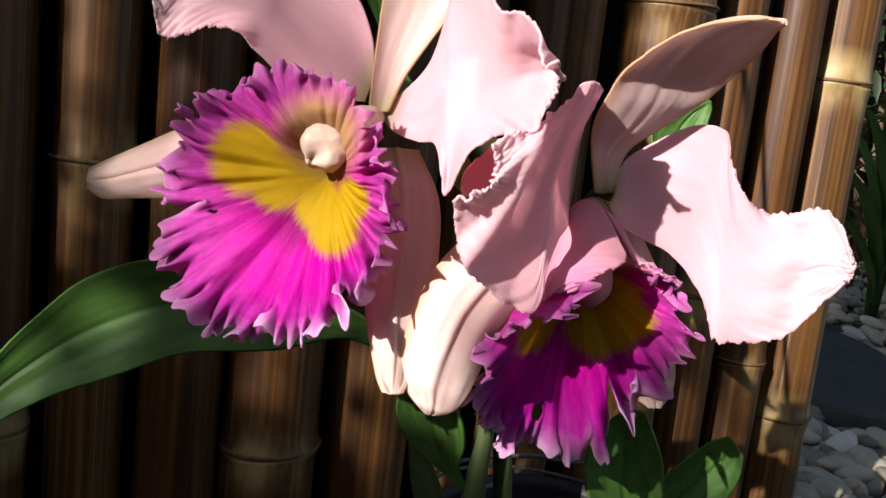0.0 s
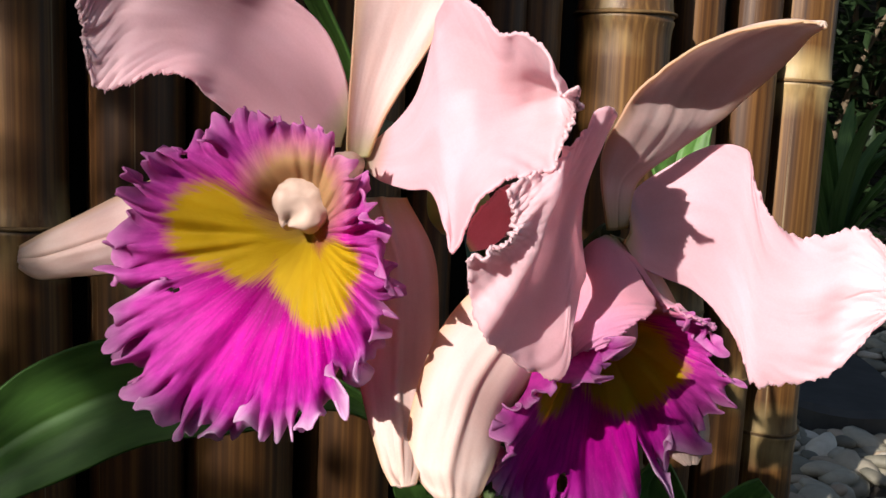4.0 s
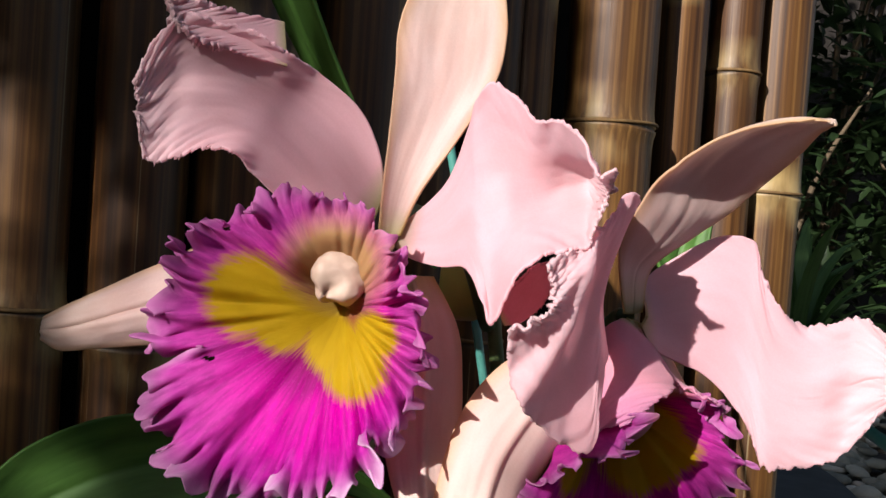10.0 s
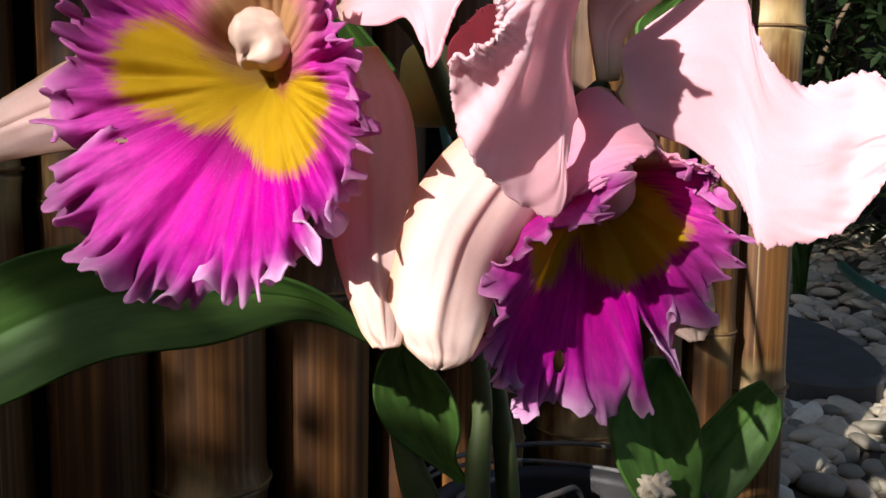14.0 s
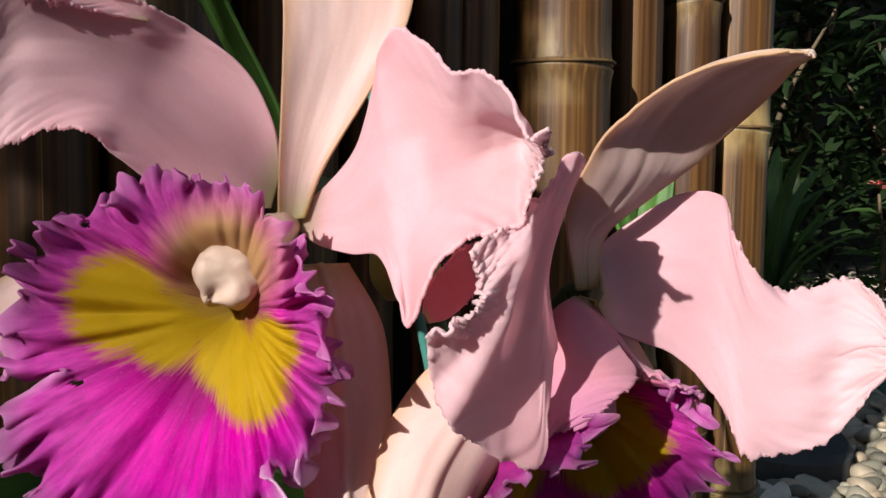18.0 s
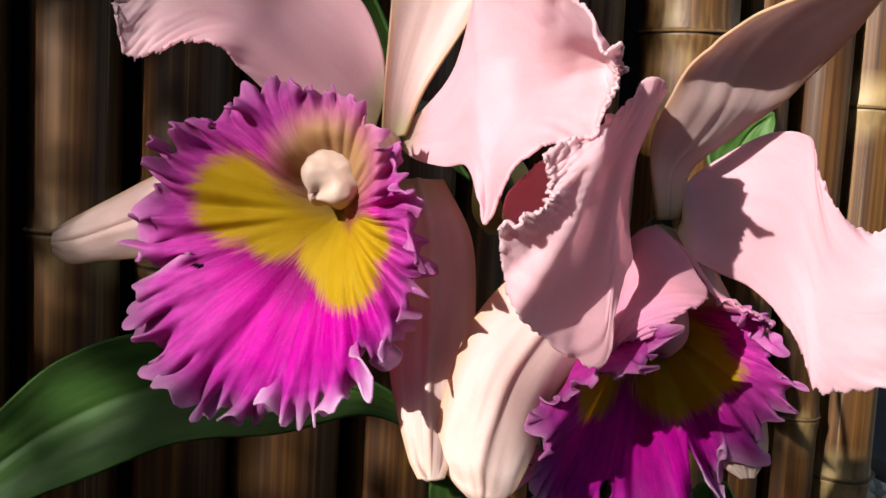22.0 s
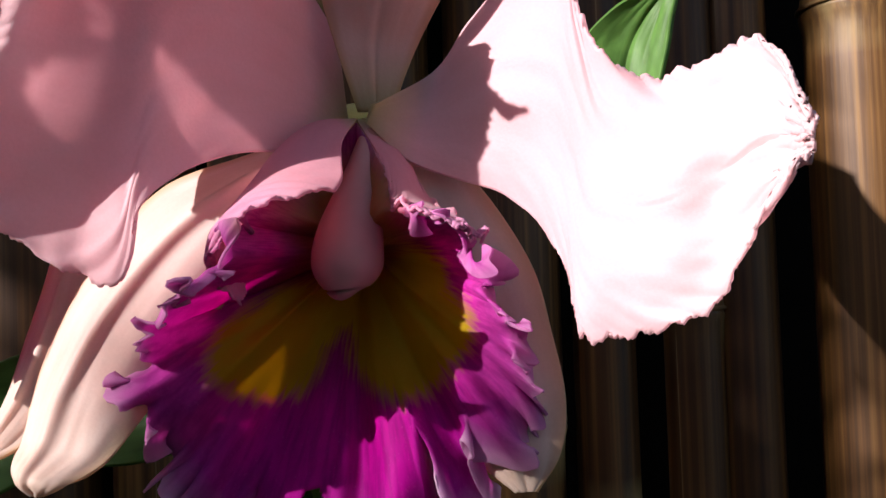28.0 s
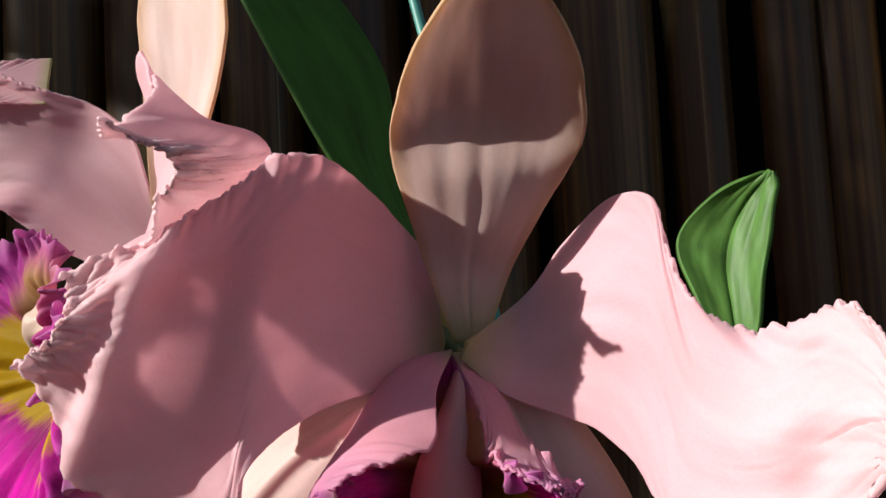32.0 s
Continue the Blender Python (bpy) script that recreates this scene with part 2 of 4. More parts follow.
BAMBOO = bamboo_material()
NODE = plain("bamboo_node", (0.15, 0.085, 0.030), 0.7, 0.4, 200)
# near black: shade behind the poles and shrubs is put into this colour
DARK = plain("shade_black", (0.016, 0.012, 0.009), 0.8, 0.3, 30)
COLUMN_PINK = plain("pink_column", (0.62, 0.30, 0.28), 0.45, 0.12, 90, 0.0003)
COLUMN = plain("cream_column", (0.50, 0.35, 0.27), 0.5, 0.18, 140, 0.0005)
SOIL = plain("soil", (0.05, 0.04, 0.03), 0.9, 0.4, 60)
POT = plain("black_pot", (0.02, 0.02, 0.02), 0.5, 0.3, 80)
WIRE = plain("grey_wire", (0.085, 0.085, 0.08), 0.5, 0.3, 300)


# ---------------------------------------------------------------- tools
def part(name, bm, mat, parent=None, label="", smooth=True):
    me = bpy.data.meshes.new(name)
    bm.to_mesh(me)
    bm.free()
    me.materials.append(mat)
    if smooth:
        me.polygons.foreach_set("use_smooth", [True] * len(me.polygons))
    ob = new(name, me)
    if parent is not None:
        ob.parent = parent
    if label:
        ob["label"] = label
    return ob


def thing(name, label, category, group=""):
    return tagged(new(name), label, category, group)


def spline(points, k):
    """Catmull-Rom through the points, k points in all."""
    p = np.array(points, float)
    p = np.concatenate([[2 * p[0] - p[1]], p, [2 * p[-1] - p[-2]]])
    t = np.linspace(0, len(p) - 3 - 1e-9, k)
    i = t.astype(int)
    f = (t - i).reshape(-1, *[1] * (p.ndim - 1))
    a, b, c, d = p[i], p[i + 1], p[i + 2], p[i + 3]
    return 0.5 * (2 * b + (c - a) * f + (2 * a - 5 * b + 4 * c - d) * f**2 + (3 * b - a - 3 * c + d) * f**3)


def wave(x, seed):
    """Smooth noise along a line."""
    return np.array([noise.noise((v, seed * 7.31, seed * 1.7)) for v in np.ravel(x)]).reshape(np.shape(x))


def grid_mesh(name, pts, uvs, mat, parent, label="", thick=0.0006, attr=None, closed=False, keep=None):
    nu, nv = pts.shape[:2]
    faces, cols = [], nv if closed else nv - 1
    for i in range(nu - 1):
        for j in range(cols):
            k = (j + 1) % nv
            if keep is None or keep[i, j]:
                faces.append((i * nv + j, i * nv + k, (i + 1) * nv + k, (i + 1) * nv + j))
    me = bpy.data.meshes.new(name)
    me.from_pydata(pts.reshape(-1, 3).tolist(), [], faces)
    layer = me.uv_layers.new(name="grain")
    idx = np.empty(len(me.loops), int)
    me.loops.foreach_get("vertex_index", idx)
    layer.data.foreach_set("uv", uvs.reshape(-1, 2)[idx].ravel().astype(np.float32))
    if attr is not None:
        for key, val in attr.items():
            a = me.attributes.new(key, "FLOAT", "POINT")
            a.data.foreach_set("value", val.ravel().astype(np.float32))
    me.polygons.foreach_set("use_smooth", [True] * len(me.polygons))
    me.materials.append(mat)
    ob = new(name, me)
    ob.parent = parent
    if label:
        ob["label"] = label
    if thick:
        mod = ob.modifiers.new("thickness", "SOLIDIFY")
        mod.thickness, mod.offset = thick, 0.0
    return ob


def blade(name, ribs, mat, parent, label="", ruffle=0.0, fringe=0.0, freq=9.0, seed=1, nu=130, nv=72, groove=0.0, thick=0.0007, wrinkle=0.0, flute=0.0, hem=0.0):
    """A petal, sepal or leaf lofted over ribs of left edge, middle and right edge, with ruffled and fringed edges."""
    r = spline(ribs, nu)
    v = np.linspace(-1, 1, nv)
    wl_, wm_, wr_ = (v * v - v) / 2, 1 - v * v, (v * v + v) / 2
    p = r[:, None, 0] * wl_[None, :, None] + r[:, None, 1] * wm_[None, :, None] + r[:, None, 2] * wr_[None, :, None]
    du = np.gradient(p, axis=0)
    dv = np.gradient(p, axis=1)
    nrm = np.cross(du, dv)
    nrm /= np.linalg.norm(nrm, axis=2, keepdims=True) + 1e-12
    u = np.linspace(0, 1, nu)[:, None] * np.ones((1, nv))
    vv = v[None, :] * np.ones((nu, 1))
    edge = np.clip(np.maximum(np.abs(vv) ** 2, (u - 0.55) / 0.45) , 0, 1) * np.clip(u * 2.2, 0, 1)
    # running place along the outline
    run = np.where(np.abs(vv) >= 0, u * 1.0, u) + 0.35 * vv
    if ruffle:
        a = wave(run * freq + np.sign(vv) * 3.1, seed) + 0.5 * wave(run * freq * 2.3 + vv * 1.7, seed + 5)
        p = p + nrm * (ruffle * edge**2 * a)[..., None]
    if wrinkle:
        w = np.array([noise.noise((ui * 4.0, vi * 2.5, seed)) + 0.16 * noise.noise((ui * 5.0, vi * 7.0, seed + 3)) for ui, vi in zip(u.ravel(), vv.ravel())]).reshape(u.shape)
        p = p + nrm * (wrinkle * w * np.clip(u * 3, 0, 1))[..., None]
    if flute:
        fl = wave(vv * 9.0 + 0.8 * u, seed + 21) + 0.5 * wave(vv * 19.0 + u, seed + 22)
        p = p + nrm * (flute * np.clip((u - 0.62) / 0.38, 0, 1) ** 3 * fl)[..., None]
        ed = wave(u * 22.0 + 2.0 * np.sign(vv), seed + 23)
        p = p + nrm * (flute * np.abs(vv) ** 5 * np.clip(u * 2 - 0.5, 0, 1) * ed)[..., None]
    if hem:
        p = p + nrm * (hem * np.clip((vv - 0.72) / 0.28, 0, 1) ** 2 * np.clip(u * 4 - 0.6, 0, 1) * np.clip((0.93 - u) * 5, 0, 1) * (wave(u * 26, seed + 31) + 0.5 * wave(u * 55, seed + 32)))[..., None]
    if groove:
        p = p + nrm * (groove * np.exp(-((vv / 0.10) ** 2)) * np.clip((1 - u) * 4, 0, 1))[..., None]
    if fringe:
        f = wave(run * 60, seed + 9) + 0.8 * wave(run * 150, seed + 11)
        out = p - p[:, nv // 2 : nv // 2 + 1]
        out /= np.linalg.norm(out, axis=2, keepdims=True) + 1e-9
        p = p + out * (fringe * edge**8 * f)[..., None]
        along = p[-1:] - p[-4:-3]
        along /= np.linalg.norm(along, axis=2, keepdims=True) + 1e-9
        g = wave(vv[-1] * 14, seed + 2) + 0.6 * wave(vv[-1] * 34, seed + 3)
        p = p + along * (fringe * np.clip((u - 0.92) / 0.08, 0, 1) ** 2 * g[None])[..., None]
    uvs = np.stack([u, (vv + 1) / 2], -1)
    return grid_mesh(name, p, uvs, mat, parent, label, thick)


def tube(path, radii, sides=12, k=None):
    """A bmesh tube along a smooth path."""
    k = k or max(8, 6 * len(path))
    p, rr = spline(path, k), spline([[q] for q in radii], k)[:, 0]
    bm = bmesh.new()
    rings, up = [], Vector((0.13, 0.21, 0.97))
    for i in range(k):
        d = Vector(p[min(i + 1, k - 1)] - p[max(i - 1, 0)]).normalized()
        a = d.cross(up if abs(d.dot(up)) < 0.95 else Vector((1, 0, 0))).normalized()
        b = d.cross(a)
        rings.append([bm.verts.new(Vector(p[i]) + float(max(rr[i], 1e-5)) * (math.cos(t) * a + math.sin(t) * b)) for t in (2 * math.pi * s / sides for s in range(sides))])
    for q, s in zip(rings, rings[1:]):
        for j in range(sides):
            bm.faces.new((q[j], q[(j + 1) % sides], s[(j + 1) % sides], s[j]))
    bm.faces.new(rings[0][::-1])
    bm.faces.new(rings[-1])
    return bm


# ---------------------------------------------------------------- flowers
F1_DORSAL = [
    ((0.0543, 0.3620, 0.3140), (0.0572, 0.3640, 0.3148), (0.0601, 0.3620, 0.3155)),
    ((0.0546, 0.3607, 0.3289), (0.0597, 0.3628, 0.3280), (0.0647, 0.3607, 0.3272)),
    ((0.0554, 0.3592, 0.3449), (0.0653, 0.3613, 0.3447), (0.0752, 0.3592, 0.3446)),
    ((0.0560, 0.3579, 0.3591), (0.0696, 0.3601, 0.3589), (0.0830, 0.3579, 0.3585)),
    ((0.0564, 0.3568, 0.3724), (0.0706, 0.3589, 0.3726), (0.0849, 0.3568, 0.3728)),
    ((0.0612, 0.3558, 0.3847), (0.0721, 0.3580, 0.3844), (0.0828, 0.3558, 0.3842)),
    ((0.0699, 0.3561, 0.3947), (0.0751, 0.3572, 0.3947), (0.0805, 0.3561, 0.3948)),
    ((0.0751, 0.3570, 0.3989), (0.0767, 0.3570, 0.3990), (0.0783, 0.3570, 0.3991)),
]
F1_LEFT_PETAL = [
    ((0.0524, 0.3650, 0.3177), (0.0537, 0.3635, 0.3219), (0.0549, 0.3620, 0.3260)),
    ((0.0408, 0.3620, 0.3173), (0.0470, 0.3640, 0.3270), (0.0532, 0.3600, 0.3366)),
    ((0.0305, 0.3570, 0.3214), (0.0387, 0.3625, 0.3351), (0.0469, 0.3600, 0.3487)),
    ((0.0223, 0.3500, 0.3288), (0.0293, 0.3590, 0.3430), (0.0362, 0.3580, 0.3571)),
    ((0.0168, 0.3460, 0.3335), (0.0225, 0.3540, 0.3472), (0.0281, 0.3500, 0.3609)),
    ((0.0096, 0.3440, 0.3340), (0.0149, 0.3500, 0.3493), (0.0201, 0.3460, 0.3646)),
    ((0.0035, 0.3420, 0.3320), (0.0071, 0.3470, 0.3490), (0.0108, 0.3420, 0.3660)),
    ((-0.0009, 0.3420, 0.3306), (0.0010, 0.3460, 0.3485), (0.0030, 0.3400, 0.3664)),
    ((-0.0042, 0.3420, 0.3308), (-0.0041, 0.3440, 0.3446), (-0.0041, 0.3400, 0.3584)),
    ((-0.0065, 0.3420, 0.3381), (-0.0068, 0.3420, 0.3437), (-0.0071, 0.3400, 0.3493)),
]
F1_PETAL_FLAP = [
    ((0.0281, 0.3515, 0.3573), (0.0272, 0.3530, 0.3633), (0.0262, 0.3545, 0.3692)),
    ((0.0194, 0.3465, 0.3583), (0.0194, 0.3480, 0.3638), (0.0195, 0.3495, 0.3692)),
    ((0.0117, 0.3425, 0.3594), (0.0117, 0.3440, 0.3645), (0.0117, 0.3455, 0.3697)),
    ((0.0062, 0.3410, 0.3602), (0.0054, 0.3423, 0.3654), (0.0047, 0.3435, 0.3706)),
    ((0.0015, 0.3400, 0.3635), (0.0001, 0.3410, 0.3669), (-0.0012, 0.3420, 0.3703)),
]
F1_RIGHT_PETAL = [
    ((0.0581, 0.3680, 0.3128), (0.0578, 0.3680, 0.3148), (0.0575, 0.3680, 0.3169)),
    ((0.0634, 0.3600, 0.3096), (0.0645, 0.3610, 0.3164), (0.0655, 0.3620, 0.3233)),
    ((0.0714, 0.3510, 0.3083), (0.0717, 0.3525, 0.3200), (0.0721, 0.3540, 0.3318)),
    ((0.0773, 0.3400, 0.3088), (0.0770, 0.3460, 0.3265), (0.0758, 0.3470, 0.3443)),
    ((0.0810, 0.3280, 0.3023), (0.0795, 0.3425, 0.3264), (0.0769, 0.3420, 0.3505)),
    ((0.0830, 0.3213, 0.2970), (0.0825, 0.3405, 0.3262), (0.0805, 0.3390, 0.3554)),
    ((0.0860, 0.3190, 0.3045), (0.0866, 0.3400, 0.3280), (0.0862, 0.3360, 0.3516)),
    ((0.0901, 0.3190, 0.3111), (0.0913, 0.3410, 0.3285), (0.0916, 0.3330, 0.3459)),
    ((0.0948, 0.3200, 0.3142), (0.0962, 0.3425, 0.3299), (0.0964, 0.3300, 0.3456)),
    ((0.0994, 0.3210, 0.3150), (0.1018, 0.3450, 0.3325), (0.1013, 0.3260, 0.3410)),
    ((0.1039, 0.3225, 0.3168), (0.1075, 0.3460, 0.3335), (0.1036, 0.3180, 0.3352)),
    ((0.1050, 0.3230, 0.3200), (0.1088, 0.3390, 0.3310), (0.1046, 0.3140, 0.3325)),
    ((0.1058, 0.3225, 0.3236), (0.1086, 0.3240, 0.3290), (0.1075, 0.3115, 0.3335)),
]
F1_PETAL_UNDER = [
    ((0.0872, 0.3315, 0.2961), (0.0867, 0.3315, 0.2971), (0.0861, 0.3315, 0.2981)),
    ((0.0918, 0.3345, 0.2970), (0.0894, 0.3345, 0.3000), (0.0870, 0.3325, 0.3030)),
    ((0.0963, 0.3380, 0.3005), (0.0932, 0.3375, 0.3037), (0.0901, 0.3350, 0.3068)),
    ((0.0996, 0.3400, 0.3056), (0.0970, 0.3397, 0.3081), (0.0944, 0.3375, 0.3107)),
    ((0.1026, 0.3415, 0.3114), (0.1012, 0.3407, 0.3119), (0.0997, 0.3400, 0.3124)),
]
F1_LEFT_SEPAL = [
    ((0.0383, 0.3720, 0.2892), (0.0337, 0.3720, 0.3003), (0.0291, 0.3720, 0.3113)),
    ((0.0082, 0.3760, 0.2814), (0.0089, 0.3720, 0.2961), (0.0097, 0.3760, 0.3108)),
    ((-0.0121, 0.3800, 0.2785), (-0.0109, 0.3740, 0.2903), (-0.0098, 0.3800, 0.3021)),
    ((-0.0262, 0.3840, 0.2767), (-0.0257, 0.3780, 0.2852), (-0.0252, 0.3840, 0.2936)),
    ((-0.0377, 0.3880, 0.2745), (-0.0371, 0.3840, 0.2814), (-0.0365, 0.3880, 0.2882)),
    ((-0.0448, 0.3900, 0.2770), (-0.0447, 0.3890, 0.2801), (-0.0445, 0.3900, 0.2833)),
]
F1_RIGHT_SEPAL = [
    ((0.0568, 0.3660, 0.3043), (0.0635, 0.3660, 0.3046), (0.0702, 0.3660, 0.3049)),
    ((0.0582, 0.3640, 0.2888), (0.0681, 0.3610, 0.2895), (0.0779, 0.3660, 0.2902)),
    ((0.0590, 0.3600, 0.2721), (0.0695, 0.3565, 0.2734), (0.0801, 0.3630, 0.2746)),
    ((0.0605, 0.3540, 0.2587), (0.0700, 0.3505, 0.2592), (0.0795, 0.3570, 0.2597)),
    ((0.0639, 0.3460, 0.2477), (0.0712, 0.3435, 0.2474), (0.0784, 0.3490, 0.2471)),
    ((0.0676, 0.3390, 0.2404), (0.0726, 0.3370, 0.2405), (0.0775, 0.3410, 0.2406)),
    ((0.0706, 0.3330, 0.2377), (0.0736, 0.3325, 0.2378), (0.0765, 0.3340, 0.2379)),
]
F2_LEFT_SEPAL = [
    ((0.1202, 0.3660, 0.2923), (0.1233, 0.3660, 0.2909), (0.1265, 0.3660, 0.2894)),
    ((0.1075, 0.3620, 0.2893), (0.1132, 0.3580, 0.2846), (0.1189, 0.3620, 0.2800)),
    ((0.0921, 0.3580, 0.2845), (0.1011, 0.3520, 0.2756), (0.1100, 0.3580, 0.2668)),
    ((0.0808, 0.3530, 0.2724), (0.0904, 0.3460, 0.2618), (0.1000, 0.3530, 0.2511)),
    ((0.0752, 0.3470, 0.2558), (0.0862, 0.3410, 0.2498), (0.0972, 0.3470, 0.2437)),
    ((0.0739, 0.3420, 0.2420), (0.0843, 0.3380, 0.2398), (0.0947, 0.3420, 0.2376)),
    ((0.0783, 0.3360, 0.2367), (0.0850, 0.3330, 0.2355), (0.0917, 0.3360, 0.2343)),
    ((0.0832, 0.3350, 0.2326), (0.0848, 0.3350, 0.2325), (0.0864, 0.3350, 0.2324)),
]
F2_DORSAL = [
    ((0.1255, 0.3740, 0.2975), (0.1285, 0.3755, 0.2975), (0.1315, 0.3770, 0.2980)),
    ((0.1225, 0.3710, 0.3110), (0.1287, 0.3757, 0.3102), (0.1344, 0.3817, 0.3108)),
    ((0.1220, 0.3680, 0.3195), (0.1339, 0.3712, 0.3182), (0.1445, 0.3774, 0.3207)),
    ((0.1246, 0.3605, 0.3280), (0.1384, 0.3667, 0.3263), (0.1515, 0.3748, 0.3268)),
    ((0.1270, 0.3564, 0.3342), (0.1408, 0.3642, 0.3348), (0.1566, 0.3723, 0.3314)),
    ((0.1313, 0.3532, 0.3389), (0.1442, 0.3600, 0.3412), (0.1602, 0.3664, 0.3366)),
    ((0.1368, 0.3498, 0.3440), (0.1485, 0.3550, 0.3460), (0.1630, 0.3600, 0.3410)),
    ((0.1462, 0.3454, 0.3492), (0.1545, 0.3480, 0.3500), (0.1648, 0.3510, 0.3455)),
    ((0.1570, 0.3395, 0.3515), (0.1606, 0.3425, 0.3517), (0.1652, 0.3430, 0.3490)),
    ((0.1640, 0.3345, 0.3515), (0.1648, 0.3345, 0.3512), (0.1656, 0.3345, 0.3510)),
]
F2_LEFT_PETAL = [
    ((0.1185, 0.3780, 0.2915), (0.1187, 0.3790, 0.2945), (0.1190, 0.3800, 0.2975)),
    ((0.1184, 0.3660, 0.2900), (0.1172, 0.3717, 0.3013), (0.1191, 0.3765, 0.3125)),
    ((0.1172, 0.3515, 0.2885), (0.1160, 0.3595, 0.3048), (0.1198, 0.3660, 0.3208)),
    ((0.1142, 0.3415, 0.2848), (0.1143, 0.3486, 0.3059), (0.1216, 0.3537, 0.3268)),
    ((0.1122, 0.3330, 0.2780), (0.1124, 0.3405, 0.3041), (0.1208, 0.3455, 0.3302)),
    ((0.1102, 0.3303, 0.2673), (0.1103, 0.3359, 0.2987), (0.1173, 0.3387, 0.3301)),
    ((0.1020, 0.3290, 0.2690), (0.1056, 0.3315, 0.2978), (0.1125, 0.3340, 0.3255)),
    ((0.0954, 0.3236, 0.2744), (0.1022, 0.3249, 0.2986), (0.1078, 0.3283, 0.3212)),
    ((0.0905, 0.3160, 0.2800), (0.1018, 0.3182, 0.3002), (0.1060, 0.3235, 0.3176)),
    ((0.0872, 0.3165, 0.2880), (0.0994, 0.3165, 0.3024), (0.1009, 0.3212, 0.3155)),
    ((0.0866, 0.3128, 0.2938), (0.0974, 0.3140, 0.3033), (0.0966, 0.3185, 0.3137)),
    ((0.0864, 0.3090, 0.2978), (0.0952, 0.3118, 0.3034), (0.0934, 0.3150, 0.3112)),
]
LIP2_FLAP_L = [
    ((0.1245, 0.3745, 0.2955), (0.1255, 0.3735, 0.2960), (0.1268, 0.3715, 0.2955)),
    ((0.1185, 0.3700, 0.2915), (0.1225, 0.3645, 0.2945), (0.1310, 0.3607, 0.2895)),
    ((0.1158, 0.3660, 0.2845), (0.1210, 0.3565, 0.2890), (0.1355, 0.3535, 0.2815)),
    ((0.1144, 0.3630, 0.2780), (0.1188, 0.3522, 0.2835), (0.1329, 0.3468, 0.2800)),
    ((0.1138, 0.3600, 0.2725), (0.1166, 0.3490, 0.2785), (0.1290, 0.3430, 0.2785)),
    ((0.1134, 0.3570, 0.2675), (0.1150, 0.3462, 0.2735), (0.1240, 0.3400, 0.2755)),
    ((0.1132, 0.3545, 0.2630), (0.1145, 0.3455, 0.2690), (0.1205, 0.3420, 0.2720)),
]
LIP2_FLAP_R = [
    ((0.1268, 0.3715, 0.2955), (0.1275, 0.3725, 0.2955), (0.1285, 0.3735, 0.2950)),
    ((0.1330, 0.3690, 0.2880), (0.1345, 0.3710, 0.2880), (0.1360, 0.3740, 0.2870)),
    ((0.1385, 0.3640, 0.2810), (0.1405, 0.3680, 0.2805), (0.1410, 0.3730, 0.2800)),
    ((0.1415, 0.3610, 0.2790), (0.1450, 0.3650, 0.2780), (0.1460, 0.3710, 0.2770)),
    ((0.1475, 0.3580, 0.2775), (0.1500, 0.3630, 0.2760), (0.1505, 0.3690, 0.2745)),
    ((0.1535, 0.3600, 0.2745), (0.1540, 0.3630, 0.2735), (0.1540, 0.3670, 0.2725)),
]
SHEATH = [
    ((0.0794, 0.4400, 0.2861), (0.0831, 0.4400, 0.2861), (0.0869, 0.4400, 0.2861)),
    ((0.0748, 0.4370, 0.2925), (0.0852, 0.4310, 0.2922), (0.0956, 0.4370, 0.2919)),
    ((0.0743, 0.4350, 0.3016), (0.0843, 0.4270, 0.3015), (0.0943, 0.4350, 0.3015)),
    ((0.0757, 0.4340, 0.3087), (0.0830, 0.4280, 0.3091), (0.0902, 0.4340, 0.3096)),
    ((0.0812, 0.4340, 0.3132), (0.0830, 0.4340, 0.3132), (0.0848, 0.4340, 0.3132)),
]
F2_RIGHT_PETAL = [
    ((0.1297, 0.3700, 0.2946), (0.1306, 0.3700, 0.2961), (0.1314, 0.3700, 0.2975)),
    ((0.1353, 0.3750, 0.2878), (0.1360, 0.3800, 0.2964), (0.1345, 0.3880, 0.3065)),
    ((0.1444, 0.3790, 0.2836), (0.1440, 0.3825, 0.2995), (0.1430, 0.3865, 0.3145)),
    ((0.1516, 0.3800, 0.2808), (0.1530, 0.3815, 0.3011), (0.1545, 0.3835, 0.3215)),
    ((0.1591, 0.3790, 0.2744), (0.1615, 0.3800, 0.2976), (0.1640, 0.3810, 0.3208)),
    ((0.1648, 0.3760, 0.2660), (0.1657, 0.3780, 0.2891), (0.1666, 0.3800, 0.3122)),
    ((0.1681, 0.3720, 0.2568), (0.1696, 0.3755, 0.2797), (0.1710, 0.3790, 0.3026)),
    ((0.1749, 0.3720, 0.2560), (0.1769, 0.3735, 0.2767), (0.1790, 0.3790, 0.2974)),
    ((0.1824, 0.3710, 0.2577), (0.1845, 0.3725, 0.2776), (0.1866, 0.3780, 0.2976)),
    ((0.1897, 0.3700, 0.2610), (0.1922, 0.3730, 0.2815), (0.1944, 0.3760, 0.3006)),
    ((0.1957, 0.3680, 0.2692), (0.1992, 0.3700, 0.2845), (0.2003, 0.3720, 0.2972)),
    ((0.2020, 0.3660, 0.2802), (0.2050, 0.3670, 0.2838), (0.2040, 0.3680, 0.2894)),
]
